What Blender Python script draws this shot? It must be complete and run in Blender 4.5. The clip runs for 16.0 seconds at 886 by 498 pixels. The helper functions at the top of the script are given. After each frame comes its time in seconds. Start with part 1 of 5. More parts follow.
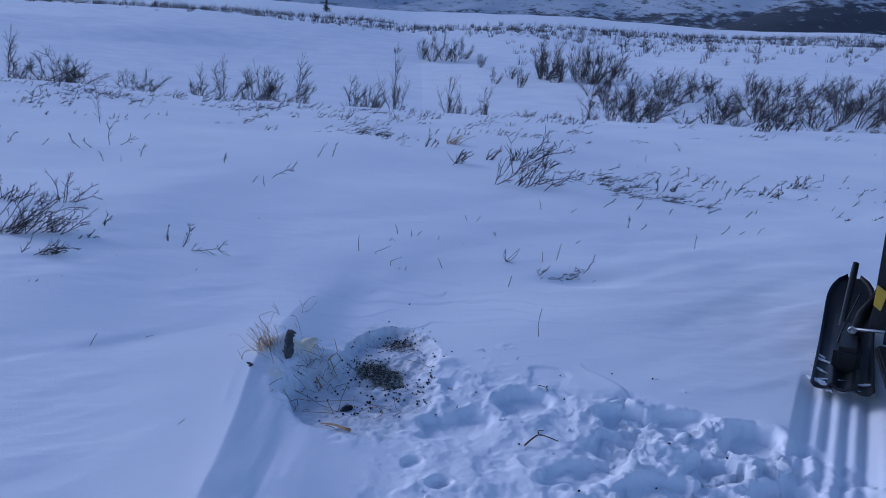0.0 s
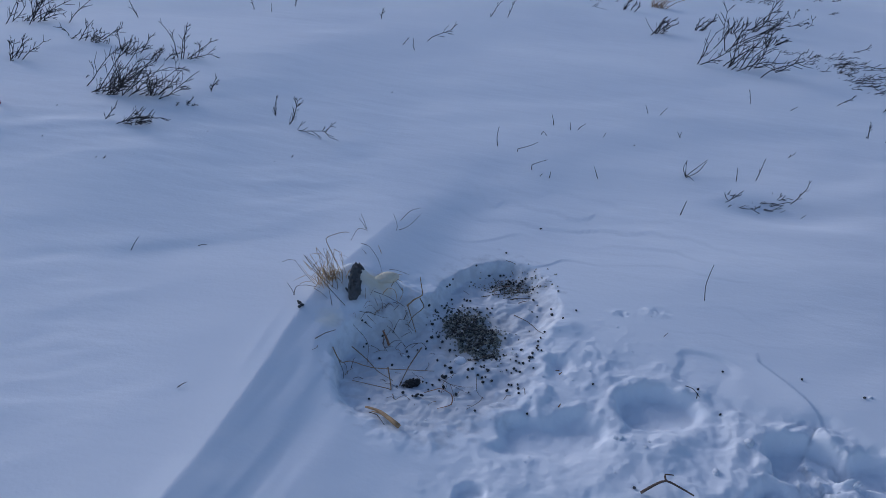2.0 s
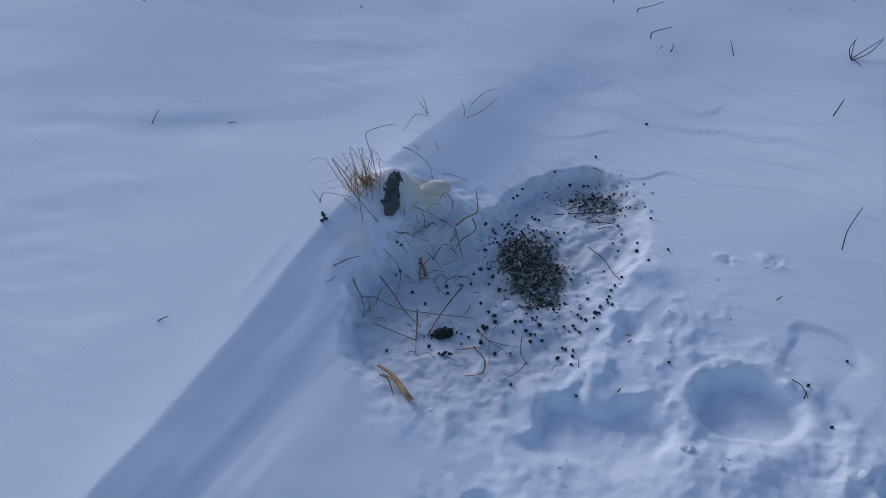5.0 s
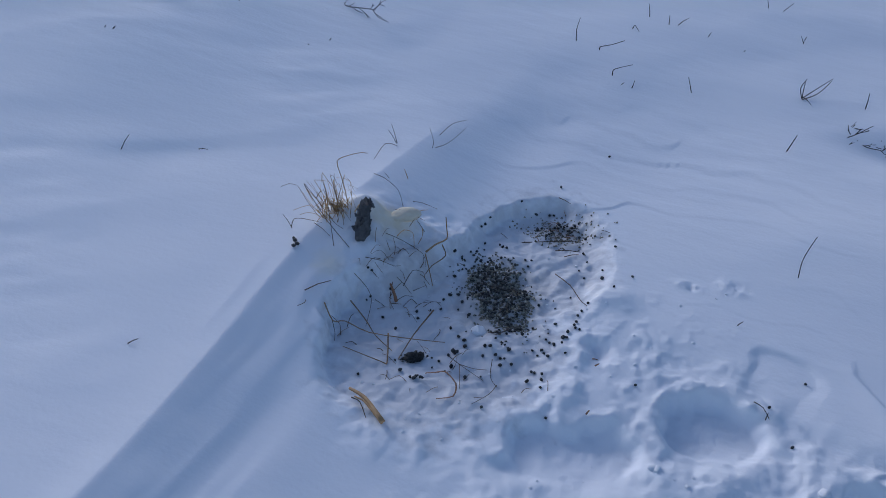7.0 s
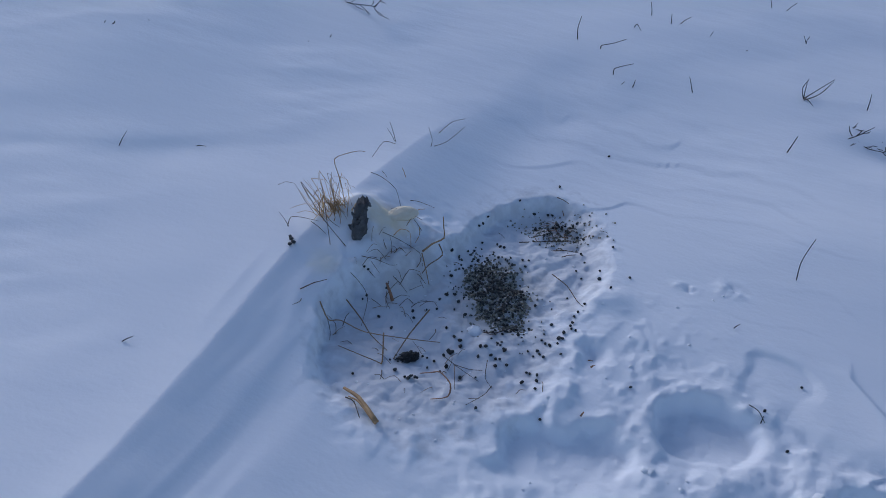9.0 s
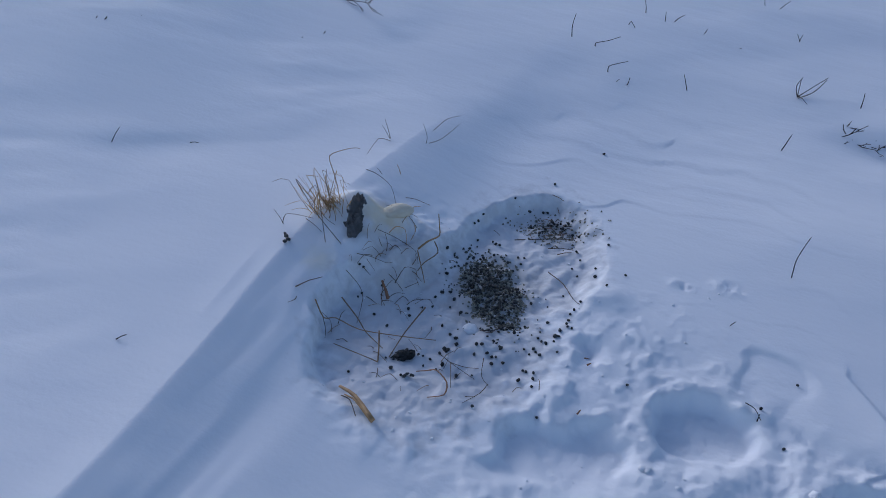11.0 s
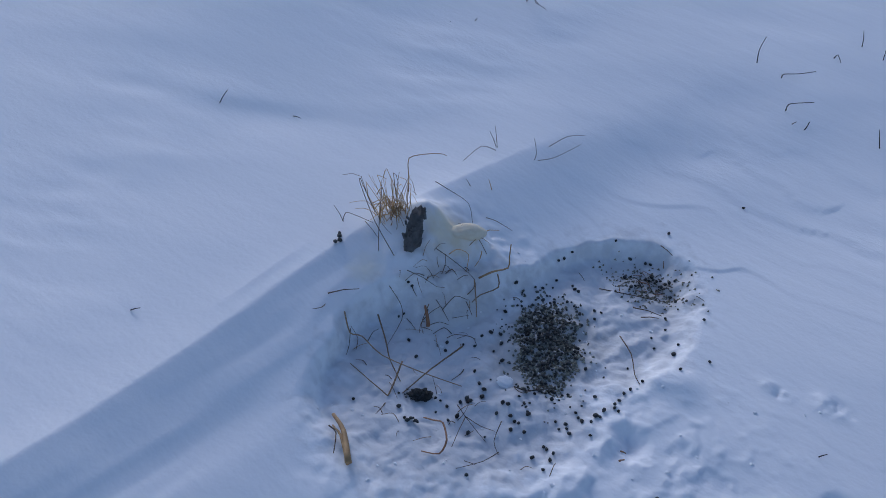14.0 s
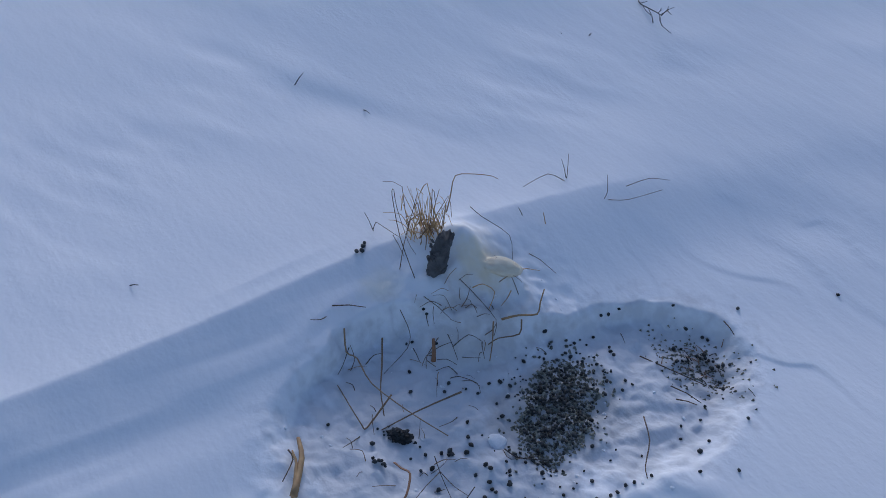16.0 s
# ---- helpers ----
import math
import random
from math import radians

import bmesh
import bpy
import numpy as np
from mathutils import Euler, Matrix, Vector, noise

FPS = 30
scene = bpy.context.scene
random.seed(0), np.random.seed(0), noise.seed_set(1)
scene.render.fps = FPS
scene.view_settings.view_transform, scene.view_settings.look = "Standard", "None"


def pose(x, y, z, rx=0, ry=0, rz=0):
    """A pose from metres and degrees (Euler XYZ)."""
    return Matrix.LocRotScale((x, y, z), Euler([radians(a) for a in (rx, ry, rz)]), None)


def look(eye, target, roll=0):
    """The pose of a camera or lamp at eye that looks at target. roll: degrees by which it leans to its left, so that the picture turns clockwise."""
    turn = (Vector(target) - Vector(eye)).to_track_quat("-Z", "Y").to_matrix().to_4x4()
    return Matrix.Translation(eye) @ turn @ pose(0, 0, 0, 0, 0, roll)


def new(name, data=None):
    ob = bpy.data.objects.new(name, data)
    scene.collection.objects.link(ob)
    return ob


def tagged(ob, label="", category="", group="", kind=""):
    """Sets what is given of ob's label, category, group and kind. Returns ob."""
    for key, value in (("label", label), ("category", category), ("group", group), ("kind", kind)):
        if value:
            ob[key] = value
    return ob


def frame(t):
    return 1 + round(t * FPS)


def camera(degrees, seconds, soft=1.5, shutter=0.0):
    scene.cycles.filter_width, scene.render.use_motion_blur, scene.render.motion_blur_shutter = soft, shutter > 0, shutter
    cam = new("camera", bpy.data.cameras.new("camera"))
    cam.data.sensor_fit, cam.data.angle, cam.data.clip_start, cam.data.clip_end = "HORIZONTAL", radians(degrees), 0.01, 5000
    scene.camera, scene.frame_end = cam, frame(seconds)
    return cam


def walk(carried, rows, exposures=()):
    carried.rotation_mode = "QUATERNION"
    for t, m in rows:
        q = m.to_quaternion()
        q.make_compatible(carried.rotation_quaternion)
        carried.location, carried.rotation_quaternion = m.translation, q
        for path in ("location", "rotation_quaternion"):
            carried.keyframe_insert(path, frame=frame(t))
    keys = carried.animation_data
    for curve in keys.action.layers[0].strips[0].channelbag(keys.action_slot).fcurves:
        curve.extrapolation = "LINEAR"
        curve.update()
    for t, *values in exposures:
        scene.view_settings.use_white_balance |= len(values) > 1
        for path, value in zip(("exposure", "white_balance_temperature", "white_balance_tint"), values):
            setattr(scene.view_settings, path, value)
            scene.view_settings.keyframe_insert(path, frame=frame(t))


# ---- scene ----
cam = camera(56.2, 16.0, soft=0.9)
PATH = [  # seconds, eye, target, lean
    (0, (-0.09, 0.078, 1.39), (-0.034, 2.013, 0.888), 0.5),
    (0.5, (0.063, 0.353, 1.369), (-0.052, 2.248, 0.739), -0.8),
    (1, (0.117, 0.558, 1.366), (-0.144, 2.409, 0.655), -0.5),
    (1.5, (0.107, 0.854, 1.348), (-0.19, 2.675, 0.576), 0.7),
    (2, (0.152, 1.081, 1.327), (-0.254, 2.855, 0.497), 1.3),
    (2.5, (0.261, 1.305, 1.341), (-0.337, 2.985, 0.435), 1.1),
    (3, (0.237, 1.503, 1.325), (-0.442, 3.096, 0.325), 0.7),
    (3.5, (0.185, 1.657, 1.321), (-0.458, 3.177, 0.19), 0.3),
    (4, (0.181, 1.707, 1.325), (-0.436, 3.173, 0.112), 0.6),
    (4.2, (0.187, 1.71, 1.33), (-0.44, 3.161, 0.104), 0.6),
    (6.3, (0.176, 1.654, 1.32), (-0.411, 3.165, 0.149), 1.8),
    (6.5, (0.174, 1.651, 1.322), (-0.396, 3.174, 0.157), 2.3),
    (7, (0.172, 1.645, 1.32), (-0.382, 3.193, 0.181), 3.2),
    (7.5, (0.173, 1.647, 1.316), (-0.392, 3.208, 0.201), 3.6),
    (8, (0.172, 1.655, 1.317), (-0.404, 3.218, 0.21), 3.8),
    (8.5, (0.181, 1.663, 1.315), (-0.394, 3.216, 0.193), 3.4),
    (9, (0.184, 1.661, 1.326), (-0.375, 3.2, 0.178), 3.5),
    (11.5, (0.169, 1.665, 1.316), (-0.368, 3.209, 0.164), 4.0),
    (12, (0.172, 1.668, 1.31), (-0.383, 3.214, 0.169), 4.2),
    (12.5, (0.184, 1.691, 1.31), (-0.404, 3.217, 0.158), 3.9),
    (13, (0.265, 1.805, 1.303), (-0.441, 3.265, 0.132), 4.6),
    (13.5, (0.365, 1.941, 1.315), (-0.515, 3.277, 0.114), 5.1),
    (14, (0.358, 2.062, 1.312), (-0.593, 3.321, 0.083), 5.1),
    (14.5, (0.287, 2.22, 1.31), (-0.706, 3.43, 0.065), 6.1),
    (15, (0.319, 2.323, 1.306), (-0.755, 3.426, 0.031), 7.6),
    (15.5, (0.391, 2.383, 1.292), (-0.759, 3.414, 0.021), 8.4),
    (16, (0.413, 2.378, 1.289), (-0.77, 3.373, 0.02), 7.4),
]
EXPOSURES = [(0.0, -0.20, 4940, 21.5), (0.3, -0.12, 4770, 19.5), (0.5, -0.03, 5230, 16.5), (1.0, -0.09, 5530, 15.5), (2.5, -0.28, 5470, 14.5), (3.1, -0.28, 5380, 14.5), (3.6, -0.15, 5600, 14.5), (7.0, -0.1, 5650, 14.5), (13.0, -0.12, 5650, 14.5), (15.0, 0.04, 5710, 14.5), (16.0, -0.01, 5710, 14.5)]
walk(cam, [(t, look(eye, target, roll)) for t, eye, target, roll in PATH], EXPOSURES)

# ---- world and sun: a low sun behind thin cloud, ahead and to the left ----
SUN_TO = Vector((-0.80, 0.45, 0.37)).normalized()
world = bpy.data.worlds.new("sky")
scene.world = world
world.use_nodes = True
wn = world.node_tree
sky = wn.nodes.new("ShaderNodeTexSky")
sky.sky_type = "NISHITA"
sky.sun_disc = False
sky.sun_elevation = math.asin(SUN_TO.z)
sky.sun_rotation = math.atan2(SUN_TO.x, SUN_TO.y) % (2 * math.pi)
sky.altitude, sky.air_density, sky.dust_density, sky.ozone_density = 700, 1.0, 2.0, 1.0
wn.nodes["Background"].inputs["Strength"].default_value = 0.13
wn.links.new(sky.outputs[0], wn.nodes["Background"].inputs["Color"])
sun = new("sun", bpy.data.lights.new("sun", "SUN"))
sun.data.energy, sun.data.angle, sun.data.color = 0.95, radians(18), (1.0, 0.975, 0.95)
sun.matrix_world = look(SUN_TO * 50, (0, 0, 0))


# ---- lie of the snow ----
def hash2(ix, iy, seed):
    h = (ix * 374761393 + iy * 668265263 + seed * 144665) & 0xFFFFFFFF
    h = ((h ^ (h >> 13)) * 1274126177) & 0xFFFFFFFF
    return ((h ^ (h >> 16)) & 0xFFFF) / 65535.0


def vnoise(x, y, seed=0):
    """Smooth noise from -1 to 1 with a cell of one metre."""
    x, y = np.asarray(x, float), np.asarray(y, float)
    ix, iy = np.floor(x).astype(np.int64), np.floor(y).astype(np.int64)
    fx, fy = x - ix, y - iy
    fx, fy = fx * fx * fx * (fx * (6 * fx - 15) + 10), fy * fy * fy * (fy * (6 * fy - 15) + 10)
    a, b = hash2(ix, iy, seed), hash2(ix + 1, iy, seed)
    c, d = hash2(ix, iy + 1, seed), hash2(ix + 1, iy + 1, seed)
    return 2 * ((a * (1 - fx) + b * fx) * (1 - fy) + (c * (1 - fx) + d * fx) * fy) - 1


def fbm(x, y, size, octaves=3, seed=0, gain=0.5):
    total, amp = 0.0, 1.0
    for k in range(octaves):
        c, s = math.cos(0.7 * k + 0.3), math.sin(0.7 * k + 0.3)
        total = total + amp * vnoise((c * x - s * y) / size + 31.7 * k, (s * x + c * y) / size + 17.3 * k, seed + k)
        amp, size = amp * gain, size * 0.5
    return total


def step(a, b, v):
    v = np.clip((v - a) / (b - a), 0, 1)
    return v * v * (3 - 2 * v)


def bell(v):
    return np.exp(-v * v)


def soft_min(a, b, k):
    h = np.clip(0.5 + 0.5 * (b - a) / k, 0, 1)
    return b * (1 - h) + a * h - k * h * (1 - h)


def blocks(x, y, size, seed):
    """Broken slabs: a tilted level for each cell of an uneven paving, about -1 to 1."""
    wx = x / size + 0.35 * fbm(x, y, size * 0.6, 2, seed + 50)
    wy = y / size + 0.35 * fbm(x, y, size * 0.6, 2, seed + 60)
    ix, iy = np.floor(wx).astype(np.int64), np.floor(wy).astype(np.int64)
    best, level = np.full(np.shape(wx), 9.0), np.zeros(np.shape(wx))
    for i in (-1, 0, 1):
        for j in (-1, 0, 1):
            cx, cy = ix + i, iy + j
            dx = wx - cx - 0.15 - 0.7 * hash2(cx, cy, seed)
            dy = wy - cy - 0.15 - 0.7 * hash2(cx, cy, seed + 1)
            far = dx * dx + dy * dy
            tilt = (hash2(cx, cy, seed + 2) - 0.5) * 1.5 * dx + (hash2(cx, cy, seed + 3) - 0.5) * 1.5 * dy
            own = 1.5 * (hash2(cx, cy, seed + 4) - 0.5) + tilt
            level = np.where(far < best, own, level)
            best = np.minimum(far, best)
    return level


def crest_x(y):
    """The line of the drift's crest."""
    return -0.755 + 0.16 * (np.logaddexp(0, 5 * (y - 3.28)) / 5) + 0.030 * step(3.10, 2.45, y)


FAR_Y = np.array([-60, 0, 6, 9, 12, 16, 19, 22, 27, 33, 45, 60, 90, 140, 200, 300, 900, 9000.0])
FAR_Z = np.array([0.0, 0.0, 0.0, 0.02, 0.0, -0.16, -0.52, -0.95, -1.22, -1.25, -0.8, -0.1, 1.25, 3.3, 4.3, 0.0, -12, -12.0])


def far_level(y):
    z = 0
    for o in (-0.1, -0.05, 0, 0.05, 0.1):
        z = z + np.interp(y * (1 + o), FAR_Y, FAR_Z) / 5
    return z


# boot holes: centre, half length, half width, turn in degrees, depth
HOLES = [
    (0.350, 3.015, 0.130, 0.122, 20, 0.046), (0.04, 2.815, 0.165, 0.140, 6, 0.034), (0.445, 3.21, 0.095, 0.135, -8, 0.007), (0.70, 2.905, 0.105, 0.12, 8, 0.062),
    (0.90, 2.92, 0.14, 0.075, -12, 0.046), (0.77, 2.78, 0.13, 0.10, 10, 0.030), (1.12, 2.77, 0.11, 0.13, -15, 0.075),
    (0.60, 2.70, 0.11, 0.10, 25, 0.040), (-0.112, 2.575, 0.045, 0.045, 10, 0.020), (-0.03, 2.44, 0.05, 0.05, -35, 0.034),
    (0.45, 2.52, 0.15, 0.11, 5, 0.032), (0.92, 2.56, 0.14, 0.10, -25, 0.055), (1.08, 2.42, 0.15, 0.12, 15, 0.060),
    (0.66, 2.40, 0.15, 0.10, 0, 0.045), (0.40, 2.26, 0.16, 0.10, 20, 0.050), (0.85, 2.22, 0.15, 0.11, -10, 0.050),
]
SKI_TAIL, SKI_WAY = Vector((1.602, 3.112)), Vector((0.475, 0.880)).normalized()


def along_ski(x, y):
    """Metres ahead of the ski's tail and to its right."""
    dx, dy = x - SKI_TAIL.x, y - SKI_TAIL.y
    return dx * SKI_WAY.x + dy * SKI_WAY.y, dx * SKI_WAY.y - dy * SKI_WAY.x


def pit_edge(x, y):
    """Below 1 inside the trodden pit, whose outline is two rounds run together."""
    wob = 0.05 * fbm(x, y, 0.16, 3, 5) + 0.024 * fbm(x, y, 0.035, 3, 6)
    a = np.sqrt(((x + 0.32) / 0.30) ** 2 + ((y - 3.09) / 0.35) ** 2)
    b = np.sqrt(((x + 0.215) / 0.215) ** 2 + ((y - 3.45) / 0.300) ** 2)
    c = np.sqrt(((x + 0.425) / 0.155) ** 2 + ((y - 2.925) / 0.19) ** 2)
    return soft_min(soft_min(a, b, 0.18), c, 0.12) + wob


def trodden(x, y):
    """1 where boots have broken the snow."""
    e = np.sqrt(((x - 0.55) / 0.95) ** 2 + ((y - 2.30) / 0.80) ** 2) + 0.10 * fbm(x, y, 0.25, 3, 9)
    f = np.sqrt(((x - 0.16) / 0.40) ** 2 + ((y - 3.00) / 0.22) ** 2) + 0.15 * fbm(x, y, 0.2, 3, 19)
    ahead, right = along_ski(x, y)
    return np.maximum(1 - step(0.86, 1.02, e), 1 - step(0.8, 1.15, f)) * step(0.20, 0.13, right)


def height(x, y):
    """The snow's height at a place, in metres."""
    x, y = np.asarray(x, float), np.asarray(y, float)
    near = step(13, 5, np.hypot(x, y - 3))
    d = x - crest_x(y)
    yl = soft_min(y, 7.5 + 0 * y, 2.0)
    yl = -soft_min(-yl, -2.5 + 0 * y, 0.5)
    xl = np.sign(x) * 9 * np.tanh(np.abs(x) / 9)
    left = 0.093 + 0.048 * (yl - 3) - 0.03 * (xl + 1) + (0.075 * step(-1.15, -2.1, x) + 0.02 * step(-0.9, -1.3, x)) * step(3.1, 4.1, y) * step(7.0, 5.2, y)
    yr = soft_min(y, 4.4 + 0 * y, 1.2)
    yr = -soft_min(-yr, -2.5 + 0 * y, 0.5)
    right = 0.052 + 0.05 * (yr - 3.65) - 0.008 * xl - 0.10 * np.tanh(0.45 * np.logaddexp(0, 6 * (x - 0.7)) / 6) + 0.006 * bell((x + 0.3) / 0.4) * bell((y - 3.6) / 0.6)
    spread = np.clip(y - 3.5, 0, 3)
    further = np.clip(y - 3.8, 0, 3)
    wide = step(0.0, 1.0, (d - 0.02 + 0.15 * spread + 0.55 * further) / (0.34 + 0.40 * spread + 1.3 * further))
    shelf = 0.40 * step(-0.03, 0.20, d) + 0.60 * step(0.16, 0.50, d)
    s = wide + (shelf - wide) * step(3.6, 3.2, y)
    z = left * (1 - s) + right * s
    # the sharp lip of the drift, and the hollow behind it
    edge = d + 0.012 * fbm(0 * x, y, 0.5, 2, 62)
    blunt = step(3.2, 4.2, y)
    keen = np.where(edge < 0, 0.70 * bell(edge / 0.34) + 0.30 * np.exp(np.minimum(edge, 0) / 0.06), np.exp(-np.sqrt(np.maximum(edge, 0) ** 2 + 0.0001) / 0.13 + 0.0769))
    soft_lip = np.where(edge < 0, bell(edge / 0.40), bell(edge / 0.13))
    z = z + 0.035 * (keen * (1 - blunt) + 0.42 * soft_lip * blunt) * step(1.0, 2.4, y) * step(5.3, 3.6, y)
    z = z - 0.008 * bell((d - 0.24) / 0.11) * bell((y - 3.95) / 0.45)
    # a second, lower edge behind the crest
    z = z + 0.003 * np.where(edge < -0.055, np.exp((edge + 0.055) / 0.03), bell((edge + 0.055) / 0.02)) * bell((y - 2.93) / 0.16)
    # furrows the wind has cut in the lee face
    z = z + 0.0042 * fbm(x - 0.05 * y, 0.16 * (y + 0.05 * x), 0.085, 3, 57) * bell((d - 0.13) / 0.13) * step(3.25, 3.0, y)
    z = z + 0.004 * bell((d - 0.10 - 0.16 * (2.95 - y)) / 0.022) * bell((y - 2.98) / 0.12)
    # snow heaped round the stump
    z = z + 0.02 * bell(np.hypot(x + 0.62, y - 3.32) / 0.14) + 0.070 * bell(np.hypot(x + 0.645, y - 3.315) / 0.060) + 0.012 * bell(np.hypot(x + 0.615, y - 3.20) / 0.06)
    # a hummock of stained snow behind the stump
    hx, hy = x + 0.562, y - 3.343
    z = z + 0.036 * bell(np.hypot((0.55 * hx + 0.84 * hy) / 0.058, (-0.84 * hx + 0.55 * hy) / 0.030)) * (1 + 0.25 * fbm(x, y, 0.03, 3, 88))
    # far country
    far = step(6, 17, y + 0.25 * np.abs(x))
    yy = y + 0.12 * np.clip(np.abs(x), 0, 400) + 0.06 * x
    tilt = np.where(x < 0, -3.4 * np.tanh(x * 0.088 / 3.4), -0.012 * np.minimum(x, 120)) * step(4000, 300, np.abs(y)) - 1.2 * step(5, 60, x) * step(40, 110, y)
    z = z * (1 - far) + far * (far_level(yy + 0.6 * fbm(x, y, 6, 2, 40)) + 0.06 + tilt)
    # a smooth white swell behind the far brush
    bearing = x / np.maximum(y, 50)
    z = z + 1.5 * step(112, 185, y) * step(420, 240, y) * step(0.44, 0.24, bearing) * step(-0.42, -0.15, bearing)
    # wind-packed waves
    c, q = math.cos(radians(28)), math.sin(radians(28))
    u, v = c * x + q * y, -q * x + c * y
    calm = (1 - 0.7 * bell(np.hypot(x + 0.2, y - 3.2) / 0.7)) * (1 - 0.2 * step(-0.5, -1.0, x) * step(6.5, 4.5, y))
    z = z + calm * (0.013 * fbm(u * 0.6, v * 0.9, 0.9, 3, 3) + 0.0036 * fbm(u * 0.55, v * 1.1, 0.26, 3, 13))
    z = z + step(5, 20, np.hypot(x, y)) * (0.05 * fbm(u * 0.5, v, 3.0, 3, 23) + 0.45 * fbm(x, y, 22, 3, 33) * step(25, 60, y) * step(300, 120, y))
    # wind-scoured plates and tails on the drift
    scour = step(-0.75, -1.15, x) * step(1.6, 2.6, y) * step(7.5, 5.0, y) * step(-0.3, 0.4, fbm(x, y, 0.9, 2, 58))
    z = z + scour * (0.005 * step(-0.4, 0.5, fbm(u * 0.45, v * 1.1, 0.40, 4, 59)) + 0.003 * fbm(u * 0.5, v, 0.11, 3, 60))
    z = z + 0.010 * bell(((x + 2.25) * 0.45 - (y - 4.18) * 0.89) / 0.07) * step(-1.75, -2.1, x) * step(-3.2, -2.5, x)
    # dents round the lone stalks on the drift
    dent = y - 3.40 - 0.55 * (x + 1.30)
    z = z - 0.010 * bell((x + 1.30) / 0.14) * np.where(dent > 0, bell(dent / 0.05), bell(dent / 0.12))
    z = z - 0.04 * bell((x - 0.85) / 0.26) * bell((y - 4.53) / 0.12)
    # small wind crusts beyond the pit
    crust = bell((x - 0.05) / 0.55) * bell((y - 4.05) / 0.55) * step(-0.5, 0.2, fbm(x * 0.6, y * 1.4, 0.28, 2, 52))
    saw = y / 0.17 - 0.25 * x + 0.5 * fbm(x, y, 0.22, 2, 51)
    saw = saw - np.floor(saw)
    z = z + 0.0048 * crust * (step(0.0, 0.07, saw) * (1 - saw) - 0.5)
    plates = step(0.6, 1.6, x) * step(2.6, 3.2, y) * step(9, 5, y)
    z = z + plates * (0.007 * step(-0.35, 0.35, fbm(u * 0.5, v * 1.2, 0.45, 3, 53)) + 0.0025 * fbm(u * 0.5, v, 0.12, 3, 54))
    rough = step(3.8, 5.0, y) * step(40, 12, y)
    z = z + rough * (0.3 + 0.7 * step(-0.8, 0.8, x)) * (0.006 * fbm(u * 0.45, v * 1.1, 0.30, 3, 55) + 0.007 * step(-0.1, 0.3, fbm(u * 0.4, v, 0.9, 3, 56)))
    # clotted snow below the stump
    z = z + bell(np.hypot((x + 0.50) / 0.15, (y - 3.28) / 0.16)) * (0.015 * fbm(x, y, 0.075, 3, 66) + 0.013 * fbm(x, y, 0.032, 2, 67))
    # the trodden pit
    p = pit_edge(x, y)
    floor = 0.002 + 0.018 * (y - 3.0) + 0.01 * (x + 0.3) + 0.018 * step(2.98, 2.80, y) + 0.008 * fbm(x, y, 0.10, 3, 7) + 0.0042 * fbm(x, y, 0.040, 4, 8, 0.6)
    soft = step(-0.28, -0.06, x)
    inside = 1 - step((0.87 - 0.30 * step(2.90, 2.80, y)) * (1 - soft) + 0.68 * soft, 0.985 + 0.06 * soft, p)
    ramp = 0.105 * step(-0.36, -0.52, x) * step(3.08, 3.24, y) * step(0.35, 1.0, p)
    z = z * (1 - inside) + inside * np.minimum(z, floor + ramp)
    z = z + 0.004 * fbm(x, y, 0.045, 4, 68, 0.6) * bell((p - 0.90) / 0.09)
    # crumbly snow scuffed round the rim
    scuff = bell((x - 0.14) / 0.24) * bell((y - 3.10) / 0.24) * step(0.9, 1.1, p) + 0.5 * (1 - step(0.80, 0.98, p))
    z = z + scuff * (0.0065 * np.maximum(0, fbm(x, y, 0.033, 3, 131) - 0.05) + 0.004 * fbm(x, y, 0.09, 2, 132))
    rim = bell((p - 1.05) / 0.16) * step(-0.55, -0.30, x) * step(3.55, 3.2, y)
    z = z + rim * (0.007 * np.maximum(0, fbm(x, y, 0.05, 3, 77)) + 0.006 * fbm(x, y, 0.12, 2, 78))
    # boot holes and broken snow
    m = trodden(x, y)
    hard = m * (0.34 + 0.66 * step(0.10, 0.70, x + 0.6 * (2.8 - y)))
    lumps = fbm(x, y, 0.15, 4, 61, 0.5)
    broken = step(-0.22, 0.26, fbm(x, y, 0.19, 3, 71, 0.5)) + 0.22 * fbm(x, y, 0.07, 3, 72, 0.5)
    rubble = step(0.35, 0.75, x + 0.35 * (2.8 - y)) * m
    on = m > 0
    slabs, lumpy, fine = np.zeros(np.shape(z)), np.zeros(np.shape(z)), np.zeros(np.shape(z))
    if np.any(on):
        slabs[on], lumpy[on], fine[on] = blocks(x[on], y[on], 0.18, 101), blocks(x[on], y[on], 0.06, 111), blocks(x[on], y[on], 0.045, 121)
    z = z + hard * (0.018 * (0.35 - np.abs(lumps)) + 0.012 * broken + 0.0012 * fbm(x, y, 0.030, 2, 73, 0.6) - 0.013)
    z = z + rubble * (0.026 * slabs + 0.004 * lumpy - 0.008) + 0.0018 * (hard - 0.6 * rubble) * fine
    ragged = fbm(x, y, 0.035, 3, 93, 0.6)
    for hx, hy, a, b, turn, depth in HOLES:
        c, q = math.cos(radians(turn)), math.sin(radians(turn))
        dx, dy = x - hx, y - hy
        lx, ly = (c * dx + q * dy) / a, (-q * dx + c * dy) / b
        e = (np.abs(lx) ** 2.6 + np.abs(ly) ** 2.6) ** (1 / 2.6) + 0.20 * fbm(x, y, 0.17, 2, 81, 0.5) + 0.13 * fbm(x, y, 0.07, 2, 83, 0.5)
